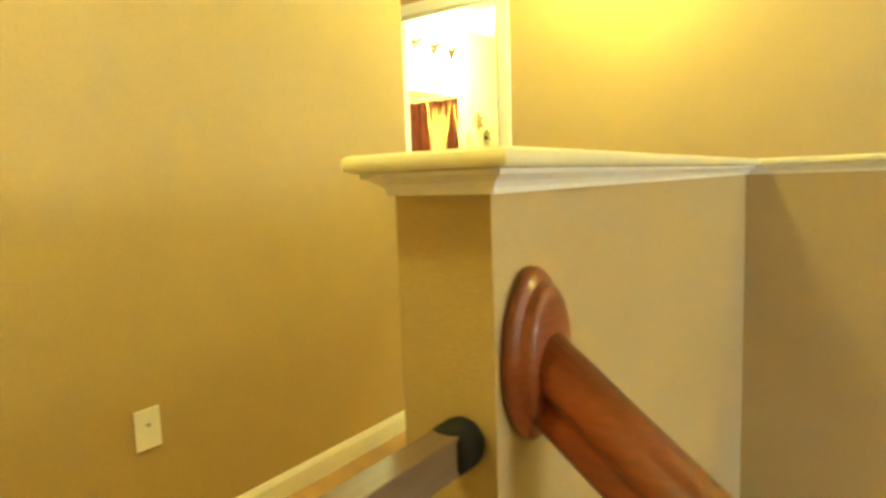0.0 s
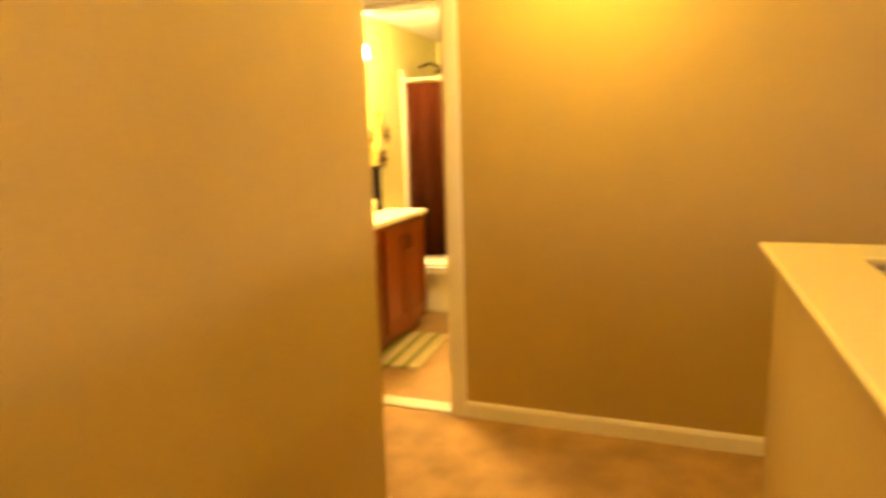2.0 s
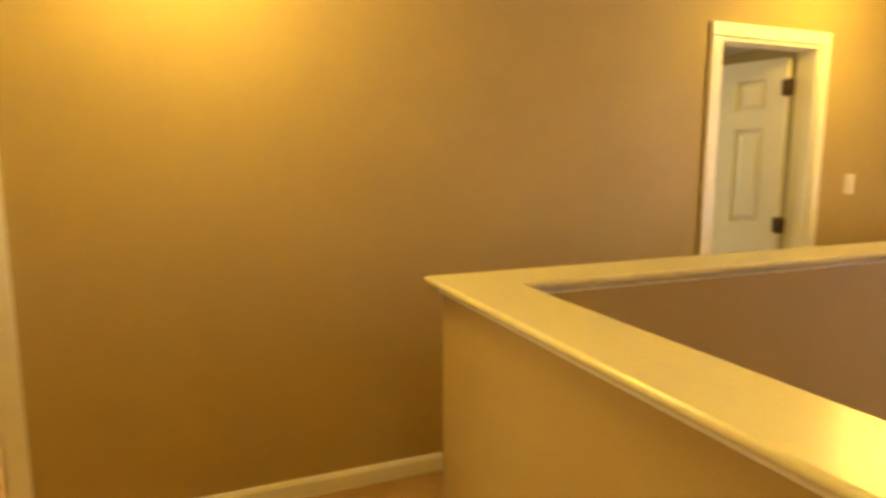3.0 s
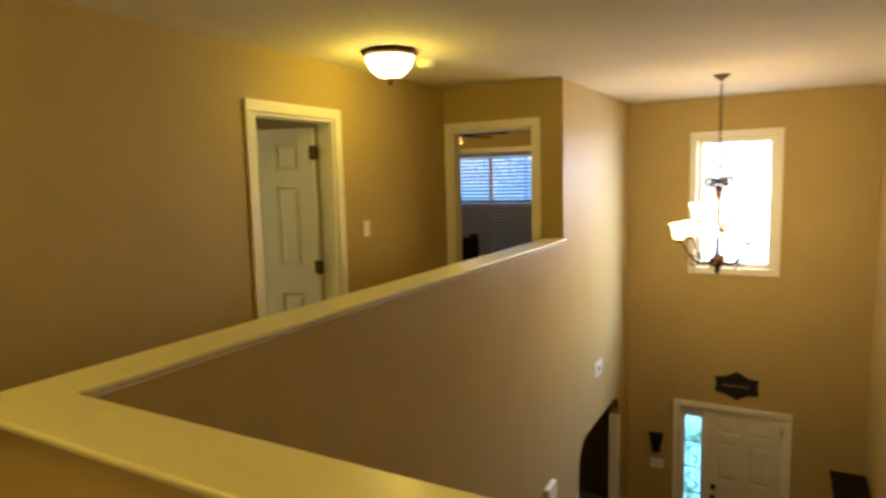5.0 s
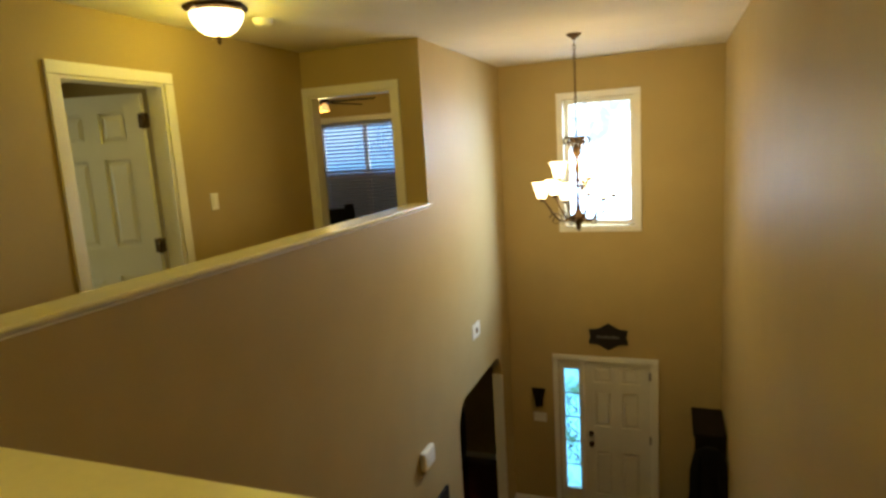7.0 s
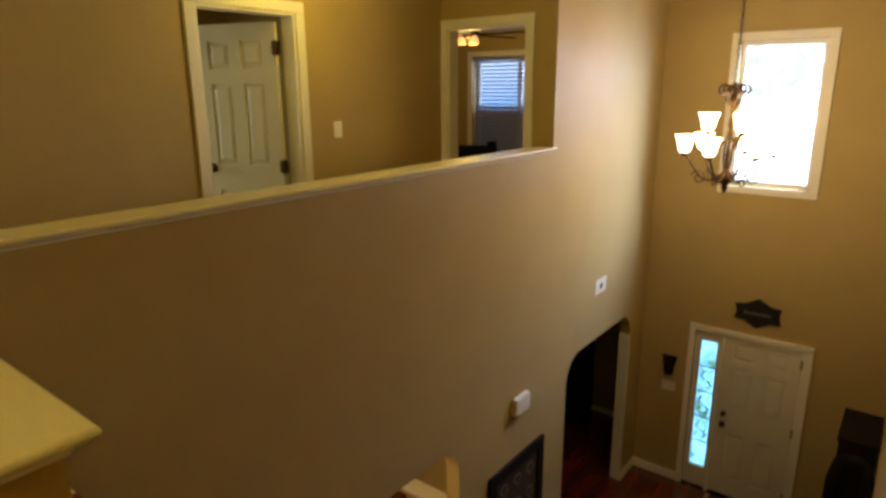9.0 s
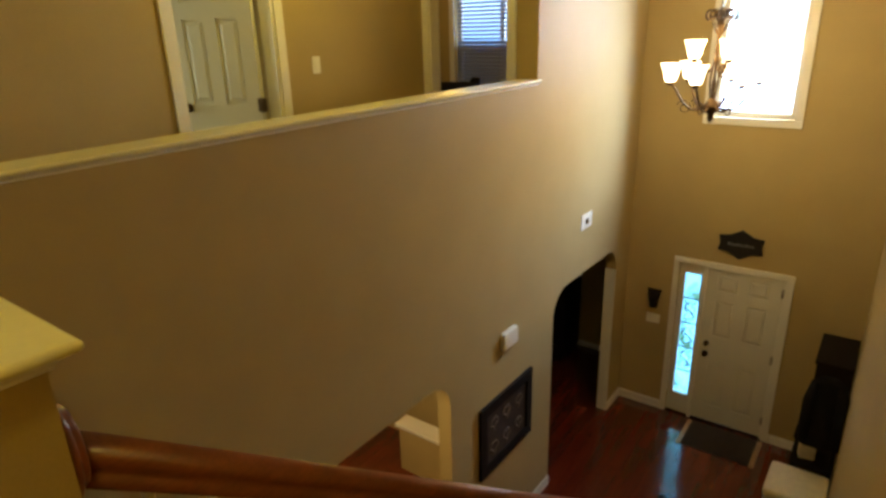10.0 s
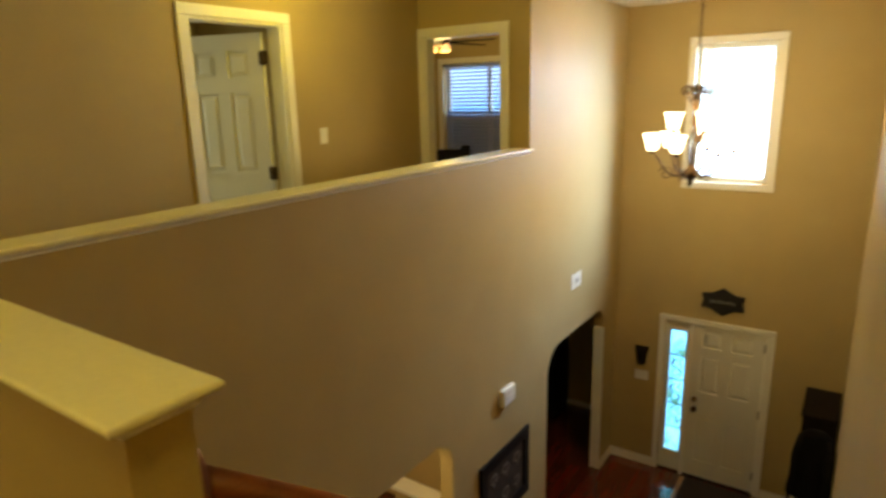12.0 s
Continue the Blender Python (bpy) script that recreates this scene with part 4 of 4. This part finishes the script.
# Wall past the low wall, added to keep kitchen light from the dining room.
wall_y("wall_kitchen_light_stop", 4.40, 4.50, [rect(LEFT_X, -HALF, FOYER_Z, UNDER)], PAINT, "tan wall beyond the low wall, added to hold back kitchen light")
# dining room bay behind the farther arch
BAY = 7.55
wall_y("wall_dining_front", BAY, BAY + 0.12, [rect(-3.12, -0.02, FOYER_Z - 0.02, -0.30)], PAINT, "tan painted end wall of the dining room")
wall_x("wall_dining_side", -0.139, -0.02, [rect(FRONT_Y + 0.161, BAY, FOYER_Z - 0.02, -0.30)], PAINT, "tan painted side wall of the dining room")
wall_x("wall_dining_far", -3.12, -3.0, [rect(FRONT_Y + 0.161, BAY, FOYER_Z - 0.02, -0.30)], PAINT, "tan painted far side wall of the dining room")
structure("ceiling_dining", box(-3.12, -0.02, FRONT_Y + 0.161, BAY, -0.42, -0.30), CEILING, "off-white dining room ceiling", "ceiling")
structure("floor_dining", box(-3.0, -0.14, FRONT_Y - 0.0, BAY, FOYER_Z - 0.14, FOYER_Z - 0.001), PLANK, "dark cherry floor of the dining room", "floor")
structure("baseboard_dining", box(-3.0, -0.14, BAY - 0.014, BAY - 0.001, FOYER_Z, FOYER_Z + 0.085, 0.003), WHITE, "white baseboard of the dining room", "baseboard")
hutch = thing("dining_hutch", pose(-1.50, 7.27, FOYER_Z), "tall dark wooden hutch against the dining room wall", "hutch")
part("body", box(-0.52, 0.52, -0.24, 0.25, 0.06, 1.92, 0.006), DARK_WOOD, hutch)
part("cornice", box(-0.55, 0.55, -0.27, 0.25, 1.921, 1.97, 0.012), DARK_WOOD, hutch)
part("plinth", box(-0.50, 0.50, -0.22, 0.24, 0.0, 0.059), DARK_WOOD, hutch)
for k in range(2):
    for z0_, z1_ in ((0.12, 0.82), (0.90, 1.86)):
        a_ = -0.50 + 0.51 * k
        d = part("door", slab([rect(a_, a_ + 0.49, z0_, z1_), rect(a_ + 0.07, a_ + 0.42, z0_ + 0.07, z1_ - 0.07)], lambda u, v: (u, -0.262, v), (0, 0.021, 0)), DARK_WOOD, hutch)
        part("knob", lathe([(0, 0), (0.012, 0), (0.008, 0.012), (0.016, 0.022), (0, 0.03)], 12), NICKEL, d, "small metal knob", True).matrix_local = pose(-0.05 + 0.10 * k, -0.262, (z0_ + z1_) / 2, 90, 0, 0)
# kitchen half wall beyond the nearer arch
structure("wall_kitchen_low", box(-1.43, -HALF - 0.002, 3.90, 4.02, FOYER_Z, -2.487), PAINT, "low tan wall beyond the arch")
structure("trim_low_wall_cap", box(-1.46, -HALF - 0.002, 3.86, 4.06, -2.487, -2.447, 0.006), WHITE, "white cap on the low wall beyond the arch", "trim")

kl = thing("kitchen_light", pose(-1.3, 2.1, UNDER), "lit round flush ceiling light in the kitchen", "ceiling light")
part("base", lathe([(0, 0), (0.16, 0), (0.16, -0.03), (0, -0.03)], 28), NICKEL, kl, "", True)
sh = part("diffuser", lathe([(0.15, -0.03), (0.14, -0.08), (0.08, -0.12), (0, -0.13)], 28), SHADE, kl, "lit white glass bowl", True)
sh.visible_shadow = False

# ---- bathroom ----
van = thing("bathroom_vanity", pose(0, 0, 0), "cherry wood vanity cabinet with three doors", "vanity")
part("carcass", box(VX0, VX1, VY0 + 0.002, VY1, 0.10, VZ), CHERRY, van)
part("toe_kick", box(VX0 + 0.01, VX1 - 0.01, VY0 + 0.01, VY1 - 0.06, 0.0, 0.10), CHERRY, van)
for a, b, x_ in ((-2.480, -2.150, -2.180), (-2.140, -1.800, -2.110), (-1.750, -1.262, -1.41)):
    d = part("door", slab([rect(a, b, 0.15, VZ - 0.03), rect(a + 0.06, b - 0.06, 0.22, VZ - 0.10)], lambda u, v: (u, VY1 + 0.001, v), (0, 0.02, 0)), CHERRY, van)
    part("door_panel", box(a + 0.06, b - 0.06, VY1 + 0.002, VY1 + 0.010, 0.22, VZ - 0.10), CHERRY, d)
    part("handle", tube([(x_, VY1 + 0.02, 0.77), (x_, VY1 + 0.045, 0.76), (x_, VY1 + 0.045, 0.69), (x_, VY1 + 0.02, 0.68)], 0.006, 8), BRONZE, d, "dark bronze pull")
top = thing("countertop", pose(0, 0, VZ), "white cultured marble vanity top with a backsplash", "countertop")
part("slab", box(VX0 - 0.02, VX1 + 0.014, VY0 + 0.002, VY1 + 0.035, 0.001, 0.035, 0.008), COUNTER, top)
part("backsplash", box(VX0 - 0.02, VX1 + 0.014, VY0 + 0.002, VY0 + 0.022, 0.035, 0.13, 0.004), COUNTER, top)
fau = thing("faucet", pose(-2.06, -2.49, VZ + 0.035), "chrome two-handle bathroom faucet", "faucet")
part("base", box(-0.09, 0.09, -0.025, 0.025, 0.0, 0.02, 0.006), CHROME, fau)
part("spout", tube([(0, 0, 0.02), (0, 0, 0.09), (0, 0.03, 0.12), (0, 0.10, 0.11), (0, 0.12, 0.085)], 0.012, 10), CHROME, fau, "", True)
for s_ in (-1, 1):
    part("lever", tube([(s_ * 0.07, 0, 0.02), (s_ * 0.07, 0, 0.05), (s_ * 0.10, 0.01, 0.065)], 0.011, 8), CHROME, fau, "", True)
vase = thing("tall_vase", pose(-2.37, -2.47, VZ + 0.035), "tall dark vase with pale branches on the vanity", "vase")
part("vase_body", lathe([(0.0, 0.0), (0.068, 0.0), (0.072, 0.02), (0.070, 0.14), (0.070, 0.30), (0.074, 0.325), (0.066, 0.325), (0.055, 0.1), (0.0, 0.05)], 20), DARK_WOOD, vase, "", True)
cup = thing("tumbler", pose(-2.24, -2.42, VZ + 0.035), "pale green bathroom tumbler", "tumbler")
part("tumbler_body", lathe([(0, 0), (0.034, 0), (0.038, 0.09), (0.034, 0.09), (0.030, 0.01), (0, 0.008)], 18), BATH_PAINT, cup, "", True)
STEM = material("golden_dried_stems", (0.62, 0.42, 0.10), 0.7, vary=0.2, scale=30)
mir = thing("bathroom_mirror", pose(0, VY0, 0), "large plain wall mirror over the vanity", "mirror")
part("mirror_glass", box(-2.499, VX1 - 0.02, 0.001, 0.008, 1.02, 1.78), MIRROR, mir)
for k in range(11):
    a_, lean = 2.4 * k, 0.05 + 0.10 * ((k * 7) % 5) / 4
    dx, dy = lean * math.cos(a_) * 1.5, lean * math.sin(a_) * 0.6
    pts = [(0.02 * math.cos(a_), 0.02 * math.sin(a_), 0.10), (0.03 * math.cos(a_), 0.03 * math.sin(a_), 0.31), (dx * 0.6, dy * 0.6, 0.50 + 0.02 * (k % 3)), (dx, dy, 0.68 + 0.05 * (k % 4))]
    part("stem", tube(pts, [0.0035, 0.004, 0.0045, 0.0025], 6), STEM, vase, "golden dried stem")
vl = thing("vanity_light", pose(-2.02, VY0, 2.10), "bronze vanity light bar with lit glass shades", "vanity light")
part("back_plate", box(-0.42, 0.42, 0.001, 0.03, -0.03, 0.05, 0.006), BRONZE, vl)
for k in range(4):
    x_ = -0.36 + 0.24 * k
    aa = part("arm", tube([(x_, 0.03, 0.02), (x_, 0.09, 0.05), (x_, 0.11, 0.01)], 0.010, 8), BRONZE, vl, "", True)
    sh = part("shade", lathe([(0.025, 0.0), (0.04, -0.03), (0.055, -0.11), (0.050, -0.11), (0.0, -0.02)], 16, centre=(x_, 0.11, 0.01)), VANITY_SHADE, aa, "lit bell glass shade", True)
    sh.visible_shadow = False
lamp("vanity_bulbs", "POINT", (-2.02, VY0 + 0.20, 1.97), 62, (1.0, 0.82, 0.30), 0.14)
PETAL_DARK = material("dark_bronze_petal", (0.27, 0.18, 0.075), 0.6, 0.0, vary=0.2, scale=30)
PETAL_TAN = material("pale_bronze_petal", (0.55, 0.46, 0.22), 0.6, 0.0, vary=0.2, scale=30)
for k, (x_, z_, r_) in enumerate(((-2.790, 1.591, 0.085), (-2.663, 1.423, 0.080), (-2.933, 1.454, 0.075), (-2.840, 1.275, 0.080))):
    fl = thing("metal_flower", pose(x_, VY0, z_), "small bronze metal flower on the bathroom wall", "wall decoration", "metal flowers over the vanity")
    for j in range(7):
        a = 2 * math.pi * j / 7 + k
        bm = bmesh.new()
        rows_ = []
        for u in range(6):
            f_ = u / 5
            w_ = 0.34 * r_ * math.sin(math.pi * min(1, 0.18 + 0.80 * f_)) ** 0.8
            rows_.append([bm.verts.new((r_ * (0.12 + 0.95 * f_), q * w_, 0.004 + 0.020 * f_ * f_ - 0.006 * (1 - q * q))) for q in (-1, 0, 1)])
        for r0, r1 in zip(rows_, rows_[1:]):
            for q in range(2):
                bm.faces.new((r0[q], r0[q + 1], r1[q + 1], r1[q]))
        bmesh.ops.solidify(bm, geom=list(bm.faces), thickness=0.002)
        pt = part("petal", bm, PETAL_DARK if k in (0, 3) else PETAL_TAN, fl, "", True)
        pt.matrix_local = pose(0, 0.006, 0, -90, 0, 0) @ pose(0, 0, 0, 0, 0, math.degrees(a))
    part("centre", lathe([(0, 0), (r_ * 0.25, 0.0), (r_ * 0.2, 0.02), (0, 0.024)], 12), BRONZE, fl, "", True).matrix_local = pose(0, 0.003, 0, -90, 0, 0)

wc = thing("toilet", pose(-2.98, -2.61, 0), "white ceramic toilet with the lid down", "toilet")
part("tank", box(-0.22, 0.22, 0.0, 0.19, 0.38, 0.74, 0.02), CERAMIC, wc)
part("tank_lid", box(-0.23, 0.23, -0.005, 0.20, 0.742, 0.775, 0.012), CERAMIC, wc)
part("bowl", lathe([(0.0, 0.0), (0.125, 0.0), (0.12, 0.04), (0.105, 0.14), (0.115, 0.22), (0.155, 0.30), (0.18, 0.345), (0.18, 0.375), (0.0, 0.375)], 32, centre=(0, 0.44, 0), squash=1.3), CERAMIC, wc, "", True)
part("seat", lathe([(0.0, 0.379), (0.185, 0.379), (0.194, 0.391), (0.185, 0.402), (0.0, 0.402)], 32, centre=(0, 0.44, 0), squash=1.3), CERAMIC, wc, "", True)
part("lid", lathe([(0.0, 0.408), (0.185, 0.408), (0.19, 0.418), (0.18, 0.430), (0.0, 0.436)], 32, centre=(0, 0.44, 0), squash=1.3), CERAMIC, wc, "", True)

curt = thing("shower_curtain", pose(-3.33, 0, 0), "dark red pleated shower curtain on a pale rod", "shower curtain")
bm = bmesh.new()
lo, hi = [], []
for i in range(141):
    y_ = -2.575 + i * 1.90 / 140
    x_ = 0.028 * math.sin(i * 0.55) + 0.012 * math.sin(i * 0.21 + 1)
    lo.append(bm.verts.new((x_ * 1.3, y_, 0.06)))
    hi.append(bm.verts.new((x_, y_, 1.895)))
for i in range(140):
    bm.faces.new((lo[i], lo[i + 1], hi[i + 1], hi[i]))
bmesh.ops.solidify(bm, geom=list(bm.faces), thickness=0.003)
part("cloth", bm, CURTAIN, curt, "", True)
rod = thing("curtain_rod", pose(-3.33, 0, 1.925), "pale metal shower curtain rod", "curtain rod")
part("tube", tube([(0, VY0 + 0.002, 0), (0, -0.552, 0)], 0.014, 12), CREAM, rod, "", True)
tub = thing("bathtub", pose(0, 0, 0), "white bathtub behind the shower curtain", "bathtub")
part("tub_shell", slab([rect(-4.24, -3.39, -2.61, -0.56), rect(-4.15, -3.46, -2.48, -0.70)], lambda u, v: (u, v, 0.0), (0, 0, 0.45)), CERAMIC, tub)
part("tub_bottom", box(-4.15, -3.46, -2.48, -0.70, 0.0, 0.12), CERAMIC, tub)
structure("trim_tub_edge", box(-3.40, -3.31, VY0 + 0.001, VY0 + 0.02, 0.45, 2.01, 0.004), WHITE, "pale surround edge beside the tub", "trim")
shw = thing("wall_shower", pose(-3.75, VY0 + 0.005, 2.07), "dark bronze shower head on a bent arm", "shower head")
part("arm", tube([(0, 0, 0), (0, 0.10, 0.03), (0, 0.20, -0.01)], 0.011, 8), BRONZE, shw, "", True)
part("head", lathe([(0, 0.0), (0.02, 0.0), (0.06, -0.05), (0.06, -0.06), (0, -0.06)], 18, centre=(0, 0.21, -0.01)), BRONZE, shw, "", True)

rug = thing("bath_mat", pose(-1.965, -2.065, 0.0, 0, 0, 2), "cream bath mat with green and yellow stripes", "bath mat")
GREEN = material("sage_green_pile", (0.40, 0.42, 0.19), 0.95, vary=0.2, scale=30, bump=1.0, bump_scale=260)
PALE = material("cream_pile", (0.74, 0.69, 0.50), 0.95, vary=0.1, scale=30, bump=1.0, bump_scale=260)
y_ = -0.205
for k in range(7):
    w_ = 0.070 if k % 2 == 0 else 0.044
    part("stripe", box(-0.34, 0.34, y_, y_ + w_ - 0.004, 0.0, 0.018, 0.006), PALE if k % 2 == 0 else GREEN, rug)
    y_ += w_

# ---- bedroom ----
fan = thing("ceiling_fan", pose(-1.70, 5.40, CEIL), "dark wooden ceiling fan with a lit glass lamp", "ceiling fan")
part("downrod", tube([(0, 0, 0), (0, 0, -0.26)], 0.014, 10), BRONZE, fan)
part("motor", lathe([(0, -0.24), (0.08, -0.25), (0.11, -0.28), (0.11, -0.33), (0.06, -0.36), (0, -0.36)], 24), BRONZE, fan, "", True)
for k in range(5):
    bl = part("blade", box(0.14, 0.64, -0.065, 0.065, -0.006, 0.006, 0.004), DARK_WOOD, fan)
    bl.matrix_local = pose(0, 0, -0.32, 8, 0, 4 + 72 * k)
    part("blade_iron", box(0.09, 0.20, -0.02, 0.02, 0.006, 0.012), BRONZE, bl)
for k in range(3):
    a = radians(100 + 120 * k)
    sh = part("shade", lathe([(0.02, 0.0), (0.036, -0.03), (0.050, -0.08), (0.046, -0.08), (0.0, -0.01)], 16, centre=(0.09 * math.cos(a), 0.09 * math.sin(a), -0.335)), FAN_SHADE, fan, "lit glass shade", True)
    sh.visible_shadow = False
chair = thing("office_chair", pose(-1.83, 5.72, 0, 0, 0, 34), "black high-back desk chair in the bedroom", "chair")
part("backrest", box(-0.25, 0.25, -0.04, 0.04, 0.52, 0.93, 0.035), FABRIC_BLACK, chair)
for s_ in (-1, 1):
    part("armrest", tube([(s_ * 0.27, 0.02, 0.46), (s_ * 0.29, 0.02, 0.68), (s_ * 0.29, -0.06, 0.71), (s_ * 0.29, -0.30, 0.70)], 0.022, 8), BLACK, chair, "", True)
part("headrest", box(0.13, 0.24, -0.03, 0.03, 0.915, 0.975, 0.025), FABRIC_BLACK, chair)
part("seat", box(-0.26, 0.26, -0.50, -0.02, 0.43, 0.51, 0.03), FABRIC_BLACK, chair)
part("gas_lift", tube([(0, -0.24, 0.08), (0, -0.24, 0.43)], 0.03, 12), BLACK, chair)
part("back_post", box(-0.03, 0.03, 0.0, 0.05, 0.40, 0.60, 0.004), BLACK, chair)
for k in range(5):
    a = radians(72 * k)
    lg = part("leg", tube([(0, -0.24, 0.10), (0.28 * math.cos(a), -0.24 + 0.28 * math.sin(a), 0.07)], 0.02, 8), BLACK, chair)
    part("castor", lathe([(0, 0.0), (0.025, 0.01), (0.03, 0.03), (0.025, 0.055), (0, 0.06)], 10, centre=(0.28 * math.cos(a), -0.24 + 0.28 * math.sin(a), 0)), BLACK, lg)


# ---- trees outside ----
def tree(x, y, h, seed):
    rnd = random.Random(seed)
    t = thing("tree", pose(x, y, FOYER_Z - 0.15), "leafy green tree in the front garden", "tree", "trees outside the window")
    part("trunk", tube([(0, 0, 0), (0.05, 0, h * 0.3), (0.0, 0.08, h * 0.6), (0.1, 0, h * 0.9)], [0.2, 0.15, 0.10, 0.03], 10), BARK, t)
    verts, faces = [], []
    for k in range(16):
        a, zz = rnd.uniform(0, 6.28), rnd.uniform(0.35, 0.9) * h
        r = h * 0.28 * (1.1 - abs(zz / h - 0.6))
        tip = (r * math.cos(a), r * math.sin(a), zz + 0.4)
        part("limb", tube([(0, 0, zz - 0.3), (tip[0] * 0.5, tip[1] * 0.5, zz), tip], [0.05, 0.035, 0.012], 6), BARK, t)
        for j in range(170):
            c = [tip[i] * rnd.uniform(0.45, 1.1) + rnd.gauss(0, 0.32) for i in range(2)] + [tip[2] + rnd.gauss(0, 0.35)]
            u = Vector((rnd.gauss(0, 1), rnd.gauss(0, 1), rnd.gauss(0, 1))).normalized()
            w = u.orthogonal().normalized()
            s = rnd.uniform(0.05, 0.11)
            b0 = len(verts)
            verts += [tuple(Vector(c) + s * u), tuple(Vector(c) + 0.5 * s * w), tuple(Vector(c) - s * u), tuple(Vector(c) - 0.5 * s * w)]
            faces.append((b0, b0 + 1, b0 + 2, b0 + 3))
    me = bpy.data.meshes.new("crown")
    me.from_pydata(verts, [], faces)
    me.materials.append(LEAF)
    cr = new("crown", me)
    cr.parent = t
    cr["kind"] = "stuff"


tree(-2.5, 19.0, 8.0, 3)
tree(-9.0, 26.0, 9.0, 5)
tree(1.5, 30.0, 8.0, 8)

# ---- foyer floor planks ----
PW, PL = 0.125, 1.22
meshes = {}


def plank(x0, x1, y0, y1, parent):
    key = (round(x1 - x0, 3), round(y1 - y0, 3))
    if key not in meshes:
        ob = part("plank", box(-key[0] / 2 + 0.0004, key[0] / 2 - 0.0004, -key[1] / 2 + 0.0004, key[1] / 2 - 0.0004, -0.012, 0.0, 0.0007), PLANK, parent)
        meshes[key] = ob.data
    else:
        ob = new("plank", meshes[key])
        ob.parent = parent
    ob.location = ((x0 + x1) / 2, (y0 + y1) / 2, FOYER_Z)


floor_ob = bpy.data.objects["floor_foyer"]
count = 0
for i in range(int((RIGHT_X + 3.2) / PW) + 1):
    x0 = RIGHT_X - PW * (i + 1)
    off = (i * 0.47) % PL
    y = 1.3 - off
    while y < FRONT_Y:
        y1 = min(y + PL, FRONT_Y)
        if y1 > 2.0 and count < 300:
            plank(x0, x0 + PW, y, y1, floor_ob)
            count += 1
        y += PL
